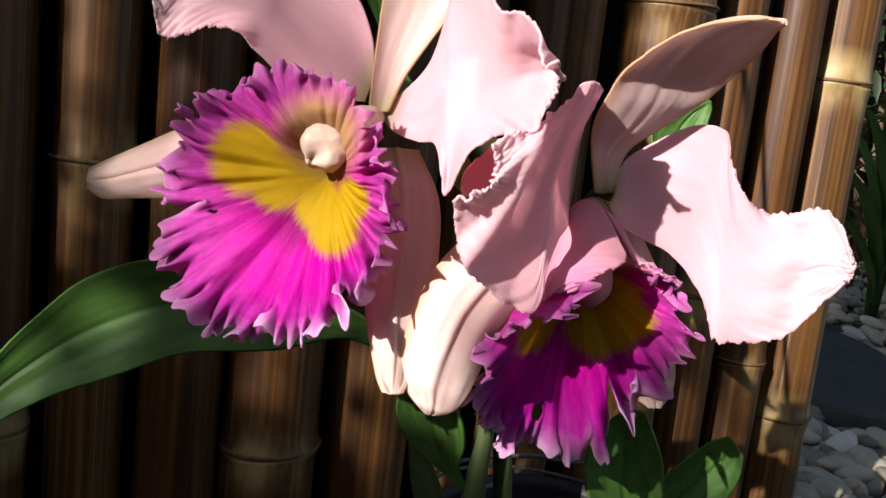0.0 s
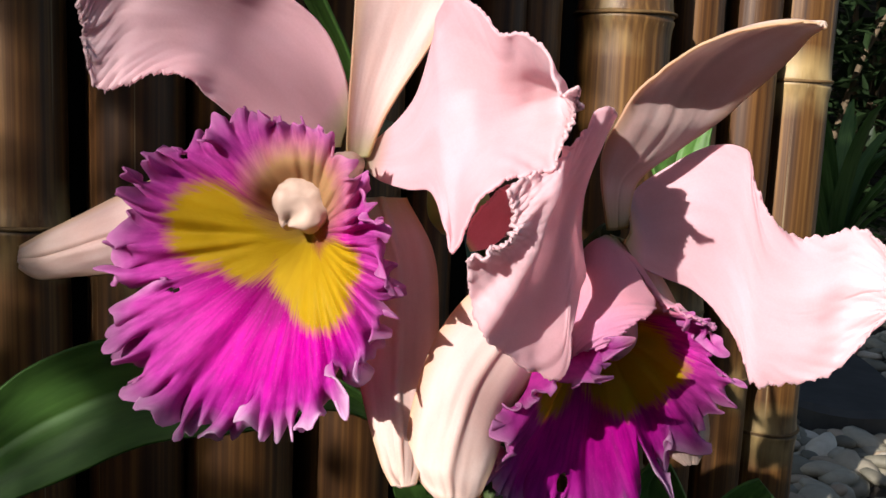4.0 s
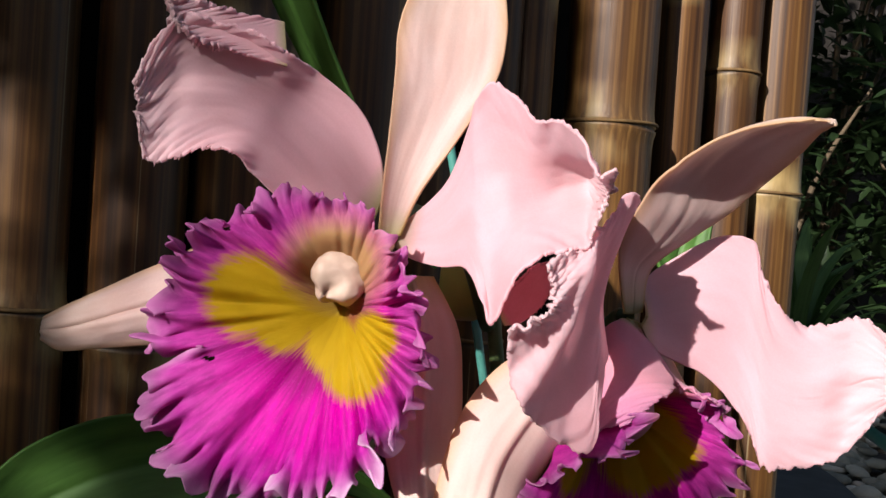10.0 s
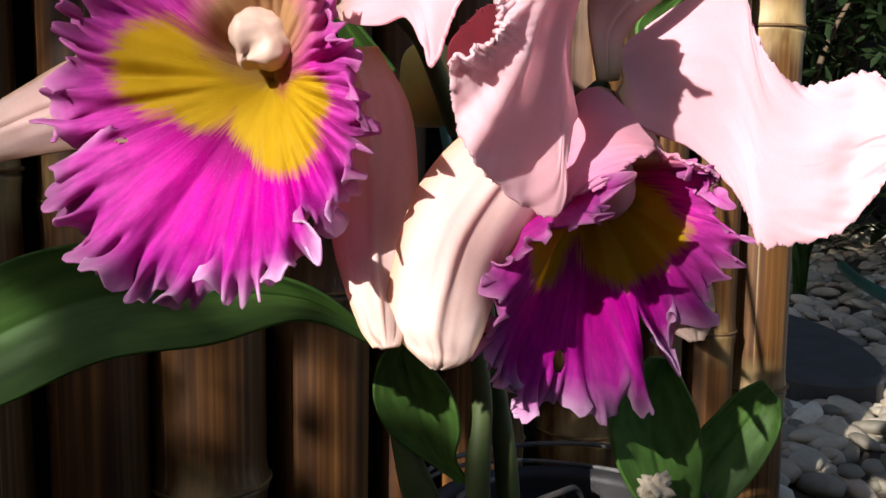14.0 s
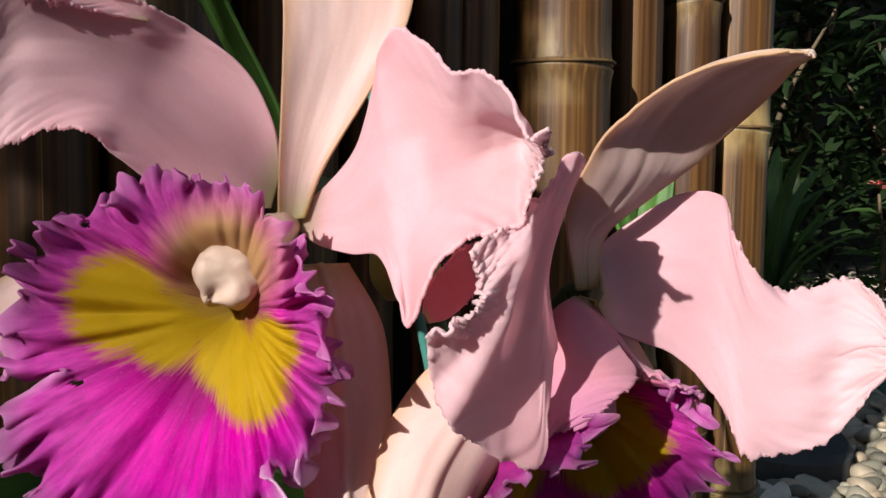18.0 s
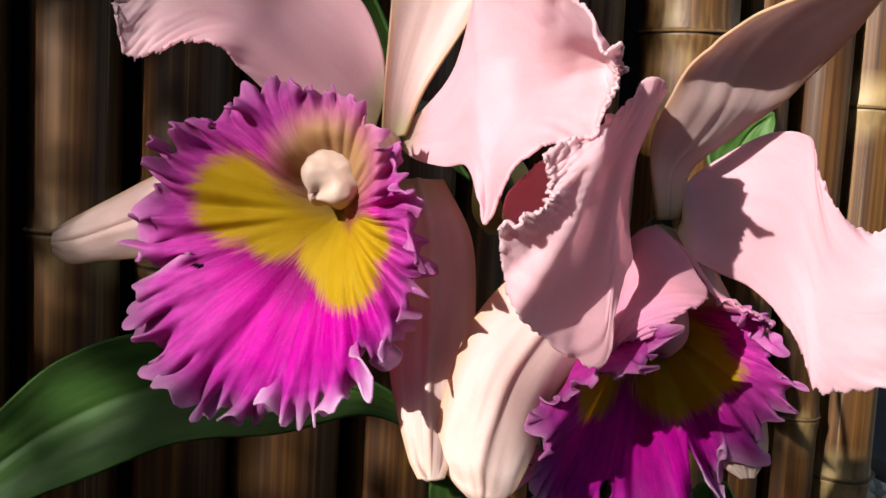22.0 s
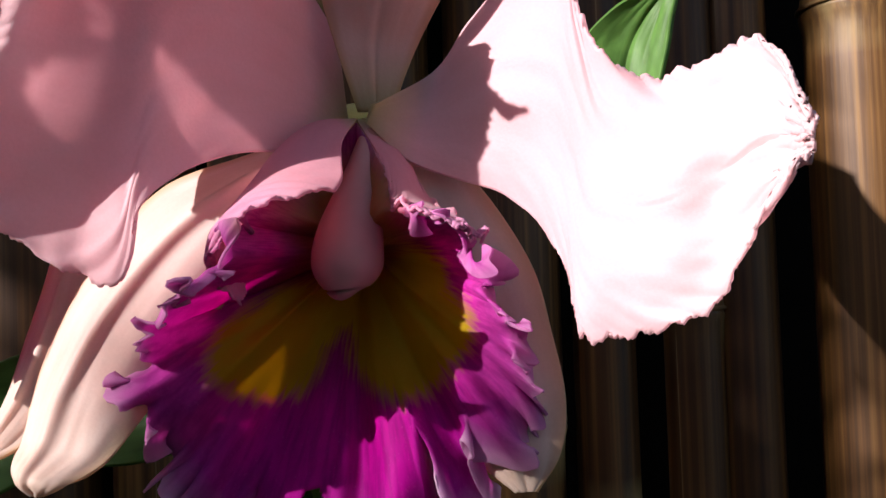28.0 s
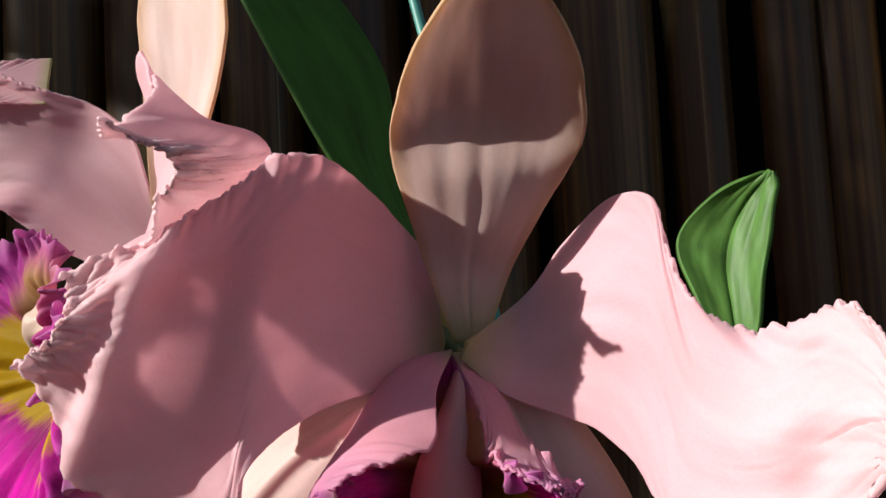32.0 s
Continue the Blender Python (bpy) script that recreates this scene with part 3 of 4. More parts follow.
F2_RIGHT_SEPAL = [
    ((0.1265, 0.3740, 0.2963), (0.1296, 0.3750, 0.2953), (0.1328, 0.3760, 0.2943)),
    ((0.1242, 0.3800, 0.2848), (0.1336, 0.3785, 0.2847), (0.1429, 0.3850, 0.2847)),
    ((0.1234, 0.3840, 0.2705), (0.1378, 0.3800, 0.2700), (0.1522, 0.3880, 0.2695)),
    ((0.1271, 0.3840, 0.2564), (0.1418, 0.3800, 0.2560), (0.1565, 0.3880, 0.2556)),
    ((0.1348, 0.3820, 0.2444), (0.1473, 0.3785, 0.2446), (0.1598, 0.3850, 0.2448)),
    ((0.1444, 0.3800, 0.2346), (0.1523, 0.3775, 0.2351), (0.1602, 0.3810, 0.2356)),
    ((0.1527, 0.3780, 0.2294), (0.1548, 0.3780, 0.2296), (0.1569, 0.3780, 0.2298)),
]
LEAF_LOW = [
    ((0.0688, 0.4400, 0.2126), (0.0669, 0.4400, 0.2160), (0.0650, 0.4400, 0.2194)),
    ((0.0443, 0.4300, 0.2244), (0.0435, 0.4340, 0.2304), (0.0427, 0.4300, 0.2364)),
    ((0.0165, 0.4200, 0.2189), (0.0092, 0.4285, 0.2329), (0.0018, 0.4250, 0.2469)),
    ((-0.0146, 0.4150, 0.2149), (-0.0211, 0.4235, 0.2319), (-0.0275, 0.4200, 0.2489)),
    ((-0.0406, 0.4100, 0.2038), (-0.0471, 0.4185, 0.2217), (-0.0535, 0.4150, 0.2395)),
    ((-0.0641, 0.4050, 0.1932), (-0.0667, 0.4115, 0.2090), (-0.0692, 0.4080, 0.2247)),
    ((-0.0873, 0.4000, 0.1771), (-0.0861, 0.4040, 0.1903), (-0.0849, 0.4020, 0.2034)),
    ((-0.0993, 0.3950, 0.1616), (-0.0983, 0.3950, 0.1663), (-0.0973, 0.3950, 0.1709)),
]
LEAF_TALL = [
    ((0.0728, 0.4440, 0.3035), (0.0631, 0.4555, 0.3090), (0.0534, 0.4670, 0.3146)),
    ((0.0539, 0.4440, 0.3276), (0.0508, 0.4555, 0.3284), (0.0477, 0.4670, 0.3293)),
    ((0.0449, 0.4310, 0.3493), (0.0376, 0.4550, 0.3530), (0.0304, 0.4790, 0.3566)),
    ((0.0329, 0.4260, 0.3741), (0.0186, 0.4660, 0.3862), (0.0042, 0.5060, 0.3983)),
    ((0.0205, 0.4210, 0.4016), (0.0030, 0.4620, 0.4163), (-0.0144, 0.5030, 0.4310)),
    ((0.0062, 0.4210, 0.4251), (-0.0159, 0.4590, 0.4432), (-0.0380, 0.4970, 0.4613)),
    ((-0.0062, 0.4230, 0.4444), (-0.0328, 0.4550, 0.4653), (-0.0593, 0.4870, 0.4862)),
    ((-0.0142, 0.4230, 0.4585), (-0.0132, 0.4245, 0.4592), (-0.0121, 0.4260, 0.4599)),
]
LEAF_SMALL = [
    ((0.1588, 0.4260, 0.2891), (0.1612, 0.4260, 0.2890), (0.1635, 0.4260, 0.2889)),
    ((0.1521, 0.4278, 0.3036), (0.1585, 0.4314, 0.3008), (0.1649, 0.4296, 0.2980)),
    ((0.1479, 0.4296, 0.3138), (0.1569, 0.4341, 0.3106), (0.1659, 0.4314, 0.3074)),
    ((0.1489, 0.4314, 0.3200), (0.1580, 0.4359, 0.3179), (0.1671, 0.4332, 0.3158)),
    ((0.1559, 0.4332, 0.3265), (0.1620, 0.4368, 0.3247), (0.1681, 0.4350, 0.3230)),
    ((0.1630, 0.4350, 0.3297), (0.1659, 0.4364, 0.3286), (0.1687, 0.4359, 0.3276)),
    ((0.1667, 0.4368, 0.3303), (0.1675, 0.4368, 0.3302), (0.1682, 0.4368, 0.3301)),
]
LEAF_POT_D = [
    ((0.0936, 0.4300, 0.1705), (0.0955, 0.4300, 0.1708), (0.0973, 0.4300, 0.1710)),
    ((0.0816, 0.4250, 0.1809), (0.0871, 0.4270, 0.1805), (0.0926, 0.4250, 0.1802)),
    ((0.0713, 0.4220, 0.1903), (0.0826, 0.4260, 0.1906), (0.0938, 0.4220, 0.1908)),
    ((0.0667, 0.4200, 0.2017), (0.0790, 0.4240, 0.2019), (0.0913, 0.4200, 0.2022)),
    ((0.0681, 0.4200, 0.2127), (0.0761, 0.4230, 0.2125), (0.0841, 0.4200, 0.2123)),
    ((0.0734, 0.4200, 0.2203), (0.0756, 0.4200, 0.2204), (0.0778, 0.4200, 0.2206)),
]
LEAF_POT_E = [
    ((0.1584, 0.4150, 0.1600), (0.1608, 0.4150, 0.1604), (0.1633, 0.4150, 0.1607)),
    ((0.1478, 0.4100, 0.1729), (0.1580, 0.4165, 0.1712), (0.1681, 0.4150, 0.1695)),
    ((0.1398, 0.4050, 0.1881), (0.1545, 0.4160, 0.1860), (0.1692, 0.4150, 0.1838)),
    ((0.1383, 0.4050, 0.1998), (0.1527, 0.4160, 0.1986), (0.1672, 0.4150, 0.1975)),
    ((0.1422, 0.4080, 0.2092), (0.1522, 0.4155, 0.2090), (0.1623, 0.4150, 0.2088)),
    ((0.1507, 0.4100, 0.2176), (0.1542, 0.4125, 0.2170), (0.1577, 0.4130, 0.2165)),
]
LEAF_POT_F = [
    ((0.1700, 0.4400, 0.1478), (0.1727, 0.4400, 0.1472), (0.1754, 0.4400, 0.1466)),
    ((0.1725, 0.4400, 0.1774), (0.1783, 0.4405, 0.1688), (0.1841, 0.4350, 0.1601)),
    ((0.1813, 0.4400, 0.1915), (0.1878, 0.4415, 0.1821), (0.1944, 0.4350, 0.1727)),
    ((0.1903, 0.4400, 0.1997), (0.1956, 0.4405, 0.1931), (0.2009, 0.4350, 0.1864)),
    ((0.1965, 0.4400, 0.2025), (0.1991, 0.4395, 0.1995), (0.2016, 0.4370, 0.1965)),
]
LEAF_POT_G = [
    ((0.1118, 0.4000, 0.1604), (0.1127, 0.4050, 0.1608), (0.1136, 0.4100, 0.1611)),
    ((0.1005, 0.3900, 0.1605), (0.0976, 0.3980, 0.1670), (0.0947, 0.4000, 0.1735)),
    ((0.0835, 0.3800, 0.1564), (0.0786, 0.3890, 0.1628), (0.0738, 0.3900, 0.1693)),
    ((0.0672, 0.3700, 0.1527), (0.0637, 0.3780, 0.1546), (0.0603, 0.3800, 0.1565)),
    ((0.0560, 0.3650, 0.1487), (0.0541, 0.3675, 0.1487), (0.0523, 0.3700, 0.1486)),
]

LIP_1 = [(-173, 0.0429), (-156, 0.0444), (-141, 0.0476), (-127, 0.0465), (-106, 0.0447), (-89, 0.0395), (-69, 0.0359), (-43, 0.0308), (-25, 0.0291), (3, 0.0292), (31, 0.0288), (49, 0.0316), (60, 0.0305), (71, 0.0368), (81, 0.0361), (93, 0.0360), (104, 0.0384), (119, 0.0378), (133, 0.0411), (148, 0.0423), (167, 0.0406)]


def lip(name, centre, side, margin, throat, parent, gold, hood, slits=(), holes=(), ridges=(), seed=1, frilly=1.0, tube_like=0.0, label=""):
    """The frilled lip: one sheet flaring from the throat to a curled, toothed margin, with two yellow lobes."""
    nr, na = 64, 1200
    e1, e2 = np.array(Vector(side).normalized()), np.array((0, 0, 1.0))
    face = np.cross(e1, e2)
    m = np.array(margin)
    tx, ty, th = throat
    deg = np.degrees(np.arctan2(m[:, 1] - ty, m[:, 0] - tx))
    order = np.argsort(deg)
    deg, m = deg[order], m[order]
    deg3, m3 = np.r_[deg - 360, deg, deg + 360], np.concatenate([m, m, m])
    a = np.linspace(-180, 180, na, endpoint=False)
    q = np.stack([np.interp(a, deg3, m3[:, k]) for k in range(4)], -1)
    ker = np.exp(-((np.arange(-16, 17) / 7.0) ** 2))
    for k in range(4):
        q[:, k] = np.convolve(np.r_[q[-16:, k], q[:, k], q[:16, k]], ker / ker.sum(), "valid")
    t = np.radians(a)

    def frill(size, n):
        return np.array([noise.noise((x / size + 11.7 * n, y / size + seed, n * 3.3)) for x, y in q[:, :2]])

    rag = q[:, 3] * frilly
    s = np.linspace(0, 1, nr)[:, None]
    rho = 0.002 + 0.998 * (1 - (1 - s) ** 1.5)
    edge = np.clip((rho - 0.70) / 0.30, 0, 1)
    rim = np.clip((rho - 0.88) / 0.12, 0, 1)
    size_r = np.hypot(q[:, 0] - tx, q[:, 1] - ty)
    cut = np.zeros_like(a)
    for where, width, depth in slits:
        cut = np.maximum(cut, depth * np.clip(1 - np.abs((a - where + 180) % 360 - 180) / width, 0, 1) ** 0.6)
    grow = rag * (0.0014 * frill(0.0085, 1) + 0.0018 * frill(0.0038, 2))
    teeth = rag * (0.0026 * frill(0.0018, 3) + 0.0022 * frill(0.0009, 4))
    reach = rho + (edge**4 * grow[None] + rim**2 * teeth[None]) / size_r[None]
    reach = reach * (1 - cut[None] * np.clip((rho - 0.4) / 0.6, 0, 1))
    # lobes that reach forward widen first and then run on like a tube
    roll = tube_like * np.clip((q[:, 2] + 0.004) / 0.012, 0, 1)[None]
    inner = np.clip(rho, 0, 1)
    reach = reach + roll * (1 - (1 - inner) ** 2.2 - inner)
    x = tx + (q[:, 0] - tx)[None] * reach
    y = ty + (q[:, 1] - ty)[None] * reach
    bowl = (1 - roll) * (1 - (1 - inner) ** 2.4) + roll * inner
    h = th + (q[:, 2] - th)[None] * bowl
    sway = rag * edge**4 * (0.0030 * frill(0.0052, 5) + 0.0038 * frill(0.0026, 6))[None]
    x, y = x - sway * np.sin(t)[None], y + sway * np.cos(t)[None]
    curl = rag * (edge**2 * (0.0056 * frill(0.0044, 7))[None] + edge**3 * (0.0075 * frill(0.0026, 8))[None] - 0.0010 * rim**2)
    crease = np.array([noise.noise((math.cos(v) * 8.0, math.sin(v) * 8.0, seed + 0.5)) for v in t])
    h = h + curl + 0.0024 * crease[None] * np.clip((rho - 0.25) / 0.5, 0, 1) * rag[None]
    for rx, ry, wx, wy, up in ridges:
        h = h + up * np.exp(-(((x - rx) / wx) ** 2) - ((y - ry) / wy) ** 2)
    p = np.array(centre) + x[..., None] * e1 + y[..., None] * e2 + h[..., None] * face
    g = np.zeros(x.shape)
    for gx, gy, gr in gold:
        g = np.maximum(g, 1 - np.hypot(x - gx, y - gy) / gr * 0.5)
    cr = 1 - np.hypot(x - hood[0], (y - hood[1]) * 1.1) / hood[2] * 0.5
    keep = np.ones(x.shape, bool)
    for hx, hy, wx, wy in holes:
        keep &= np.hypot((x - hx) / wx, (y - hy) / wy) > 1
    uvs = np.stack([rho * np.ones_like(x), (a[None] + 180) / 360 * np.ones_like(x)], -1)
    return grid_mesh(name, p, uvs, LIP, parent, label, 0.0005, {"yellow": np.clip(g, 0, 1), "cream": np.clip(cr, 0, 1)}, closed=True, keep=keep[:, :])


LIP_1 = [(r * math.cos(math.radians(d)), r * math.sin(math.radians(d)), 0.003 + 0.0065 * math.cos(math.radians(d + 25)), 1.0 if d < 40 or d > 100 else 0.55) for d, r in LIP_1]
LIP_2 = [(0.0119, 0.0245, -0.0019, 0.5), (0.0091, 0.031, -0.0083, 0.1), (0.003, 0.0405, -0.0149, 0), (-0.004, 0.0375, -0.0145, 0), (-0.009, 0.031, -0.011, 0.1), (-0.0118, 0.0255, -0.002, 0.3), (-0.0125, 0.0199, 0.011, 1), (-0.0115, 0.0161, 0.015, 1), (-0.016, 0.0132, 0.019, 1), (-0.0231, 0.0081, 0.015, 1), (-0.0297, 0.0036, 0.0054, 1), (-0.0333, -0.0042, 0.0018, 1), (-0.0337, -0.0138, 0, 1), (-0.0301, -0.0263, -0.0108, 1), (-0.0263, -0.036, -0.015, 1), (-0.0195, -0.0423, -0.015, 1), (-0.0076, -0.0401, -0.0157, 0.8), (-0.0006, -0.0416, -0.0152, 0.8), (0.0113, -0.044, -0.01, 0.8), (0.0164, -0.04, -0.01, 0.8), (0.0247, -0.03, -0.012, 0.8), (0.0318, -0.0185, -0.0079, 1), (0.0356, -0.011, -0.0067, 1), (0.0334, -0.0014, -0.0001, 1), (0.0307, 0.0065, 0.0042, 1), (0.0262, 0.013, 0.0064, 1), (0.0247, 0.0185, 0.0062, 1), (0.0207, 0.0205, 0.0047, 1), (0.0174, 0.0214, 0.0077, 1)]
orchid_plant = thing("orchid_plant", "flowering orchid with pink petals and frilled magenta lips", "orchid")
STALK = plain("green_stalk", (0.055, 0.080, 0.026), 0.5, 0.25, 60, 0.0004)


def flower(path, label):
    """The flower's short green stalk; its petals hang under it."""
    return part("flower", tube(path, [0.0028] * len(path), 12), STALK, orchid_plant, label)


flower_1 = flower([(0.092, 0.436, 0.285), (0.080, 0.405, 0.312), (0.064, 0.380, 0.322), (0.057, 0.366, 0.321)], "open pink flower with frilled magenta lip")
blade("dorsal_sepal", F1_DORSAL, CREAM, flower_1, "cream-pink upright sepal", ruffle=0.0006, seed=3, wrinkle=0.0005)
blade("petal", F1_LEFT_PETAL, PINK, flower_1, ruffle=0.002, fringe=0.0012, seed=5, nu=220, nv=84, wrinkle=0.0012, flute=0.0008)
blade("petal_fold", F1_PETAL_FLAP, PINK, flower_1, ruffle=0.0045, fringe=0.0016, seed=6, freq=20, flute=0.001)
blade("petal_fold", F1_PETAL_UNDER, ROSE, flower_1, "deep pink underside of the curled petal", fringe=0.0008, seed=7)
blade("petal", F1_RIGHT_PETAL, PINK, flower_1, ruffle=0.0012, fringe=0.0009, seed=8, nu=220, nv=84, wrinkle=0.001, flute=0.0009)
blade("lateral_sepal", F1_LEFT_SEPAL, CREAM, flower_1, seed=11, wrinkle=0.0007, groove=0.0012)
blade("lateral_sepal", F1_RIGHT_SEPAL, CREAM, flower_1, seed=12, wrinkle=0.0007, groove=0.0012)
lip("lip", (0.041, 0.340, 0.288), (1, 0, 0), LIP_1, (0.006, 0.008, -0.0135), flower_1, [(-0.018, 0.010, 0.0112), (-0.009, 0.005, 0.0092), (0.004, -0.001, 0.0076), (0.010, -0.005, 0.0088), (0.015, 0.003, 0.0060), (0.001, 0.006, 0.0065)], (0.004, 0.020, 0.0145), ridges=[(-0.006, 0.021, 0.005, 0.005, 0.0035), (0.003, 0.027, 0.006, 0.004, 0.0035), (0.002, 0.016, 0.006, 0.005, -0.003), (0.0170, 0.018, 0.0022, 0.011, 0.0055)], slits=[(-160, 3, 0.28), (-70, 3, 0.16), (-105, 3, 0.14), (-35, 2, 0.12)], holes=[(-0.0238, 0.0268, 0.0011, 0.0009), (-0.0260, -0.0060, 0.0013, 0.0007)], seed=2, frilly=1.6, label="frilled magenta lip with yellow eyes")
cap = tube([(0.0555, 0.366, 0.3135), (0.0530, 0.357, 0.3113), (0.0498, 0.350, 0.3083), (0.0462, 0.3445, 0.3045), (0.0436, 0.3412, 0.3014), (0.0426, 0.3400, 0.3000)], [0.0036, 0.0050, 0.0064, 0.0071, 0.0058, 0.0012], 40, 48)
axis_a, axis_b = Vector((0.0555, 0.366, 0.3135)), Vector((0.0426, 0.3400, 0.3000))
for v in cap.verts:
    # two teeth beside the blunt anther cap, a crease over the column, and fine unevenness
    along = (v.co - axis_a).dot(axis_b - axis_a) / (axis_b - axis_a).length_squared
    mid = axis_a.lerp(axis_b, along)
    off = v.co - mid
    t = math.atan2(off.z, off.x)
    near = min(1.0, max(0.0, (along - 0.55) / 0.35))
    lobes = 0.06 * near * math.cos(3 * t + 0.6) + 0.02 * near * math.cos(7 * t) - 0.03 * math.exp(-((along - 0.72) / 0.05) ** 2)
    v.co = mid + off * (1 + lobes + 0.10 * noise.noise(v.co * 420.0)) + (axis_b - axis_a).normalized() * (0.0010 * near * math.cos(3 * t + 0.6))
part("column", cap, COLUMN, flower_1, "cream column with blunt cap")

flower_2 = flower([(0.105, 0.442, 0.235), (0.118, 0.415, 0.275), (0.127, 0.394, 0.293), (0.128, 0.382, 0.296)], "open pink flower, half shaded, with dark lip")
blade("dorsal_sepal", F2_DORSAL, CREAM, flower_2, "cream-pink upright sepal", ruffle=0.0006, seed=23, wrinkle=0.0005, groove=0.0003)
blade("petal", F2_LEFT_PETAL, PINK, flower_2, ruffle=0.0022, fringe=0.0008, seed=25, nu=240, nv=110, wrinkle=0.0007, flute=0.0017, hem=0.0022)
blade("petal", F2_RIGHT_PETAL, PINK, flower_2, ruffle=0.002, fringe=0.0012, seed=28, nu=240, nv=100, wrinkle=0.0007, flute=0.0004)
blade("lateral_sepal", F2_LEFT_SEPAL, CREAM, flower_2, seed=31, wrinkle=0.0007, groove=0.0012)
blade("lateral_sepal", F2_RIGHT_SEPAL, CREAM, flower_2, seed=32, wrinkle=0.0007, groove=0.0012)
lip("lip", (0.129, 0.357, 0.255), (0.934, 0.356, 0), LIP_2, (0.002, 0.018, -0.0235), flower_2, [(-0.0135, -0.0010, 0.0090), (-0.0080, 0.0050, 0.0070), (0.0105, 0.0005, 0.0108), (0.0165, 0.0030, 0.0080), (0.0060, 0.0060, 0.0080), (-0.001, 0.008, 0.006), (0.0130, 0.0100, 0.0075)], (0.003, 0.024, 0.0125), slits=[(-71, 3.2, 0.36), (-83, 2.2, 0.16), (-56, 3, 0.20), (-115, 2.5, 0.12), (-20, 2.5, 0.14)], holes=[(-0.0073, -0.0288, 0.0021, 0.0035)], ridges=[(0.0095, -0.033, 0.0045, 0.012, 0.006), (0.002, -0.022, 0.004, 0.010, -0.003)], seed=7, frilly=1.5, tube_like=1.0, label="dark magenta frilled lip with yellow eyes")
blade("lip_flap", LIP2_FLAP_L, LIP_SIDE, flower_2, "lilac rolled lip edge", ruffle=0.0015, fringe=0.0008, seed=33, freq=12, thick=0.0005)
blade("lip_flap", LIP2_FLAP_R, LIP_SIDE, flower_2, "lilac rolled lip edge", ruffle=0.0020, fringe=0.0008, seed=34, freq=12, thick=0.0005)
part("column", tube([(0.1290, 0.3735, 0.2930), (0.1285, 0.3700, 0.2840), (0.1280, 0.3670, 0.2750), (0.1278, 0.3658, 0.2690), (0.1278, 0.3655, 0.2652), (0.1279, 0.3660, 0.2640)], [0.0022, 0.0036, 0.0058, 0.0063, 0.0040, 0.0008], 24, 36), COLUMN_PINK, flower_2, "pink column cap")

for ribs, sd in ((LEAF_LOW, 41), (LEAF_TALL, 42), (LEAF_SMALL, 43), (LEAF_POT_D, 44), (LEAF_POT_E, 45), (LEAF_POT_F, 46), (LEAF_POT_G, 47)):
    blade("leaf", ribs, LEAF, orchid_plant, seed=sd, groove=0.0008, thick=0.0012, wrinkle=0.0006)
blade("sheath", SHEATH, SHEATH_MAT, orchid_plant, "yellow-green flower sheath", seed=51)
for path, rad in (([(0.113, 0.44, 0.140), (0.110, 0.44, 0.175), (0.104, 0.442, 0.215), (0.098, 0.440, 0.262), (0.092, 0.437, 0.300)], [0.0035, 0.004, 0.0033, 0.0028, 0.0025]), ([(0.104, 0.43, 0.140), (0.100, 0.428, 0.170), (0.101, 0.43, 0.20), (0.098, 0.432, 0.225)], [0.003, 0.0042, 0.0034, 0.002]), ([(0.155, 0.425, 0.135), (0.158, 0.42, 0.150), (0.160, 0.415, 0.165)], [0.005, 0.006, 0.003]), ([(0.092, 0.432, 0.145), (0.082, 0.430, 0.165), (0.074, 0.427, 0.190)], [0.005, 0.006, 0.003])):
    part("pseudobulb", tube(path, rad, 14), STALK, orchid_plant)

bm = bmesh.new()
bmesh.ops.create_icosphere(bm, subdivisions=4, radius=0.0042)
for v in bm.verts:
    v.co *= 1 + 0.9 * noise.noise(v.co * 420) + 0.5 * noise.noise(v.co * 1100)
    v.co += Vector((0.1523, 0.403, 0.1792))
part("dry_bract", bm, plain("dry_bract", (0.42, 0.37, 0.27), 0.8, 0.35, 400), orchid_plant, "pale shrivelled bract")

# ---------------------------------------------------------------- pot
POT_AT = Vector((0.130, 0.445, 0.0))


def ring(centre, radius, wire, wobble=0.0, seed=0):
    k, bm = 64, bmesh.new()
    rings = []
    for i in range(k):
        t = 2 * math.pi * i / k
        rr = radius * (1 + wobble * math.sin(3 * t + seed))
        c = Vector((rr * math.cos(t), rr * math.sin(t), wobble * radius * math.sin(2 * t + seed)))
        o = Vector((math.cos(t), math.sin(t), 0))
        rings.append([bm.verts.new(Vector(centre) + c + wire * (math.cos(s) * o + math.sin(s) * Vector((0, 0, 1)))) for s in (2 * math.pi * j / 10 for j in range(10))])
    for i in range(k):
        q, s = rings[i], rings[(i + 1) % k]
        for j in range(10):
            bm.faces.new((q[j], s[j], s[(j + 1) % 10], q[(j + 1) % 10]))
    return bm


pot = thing("flower_pot", "black plastic flower pot with grey wire rim beside fence", "flower pot")
bm = bmesh.new()
prof = [(0.0, 0.0), (0.036, 0.0), (0.038, 0.004), (0.045, 0.138), (0.047, 0.140), (0.048, 0.154), (0.0455, 0.155), (0.044, 0.150), (0.043, 0.120), (0.0, 0.118)]
rows_ = [[bm.verts.new((POT_AT.x + r * math.cos(t), POT_AT.y + r * math.sin(t), z)) for t in (2 * math.pi * j / 48 for j in range(48))] for r, z in prof]
for q, s in zip(rows_, rows_[1:]):
    for j in range(48):
        bm.faces.new((q[j], q[(j + 1) % 48], s[(j + 1) % 48], s[j]))
bmesh.ops.remove_doubles(bm, verts=bm.verts, dist=1e-5)
part("body", bm, POT, pot)
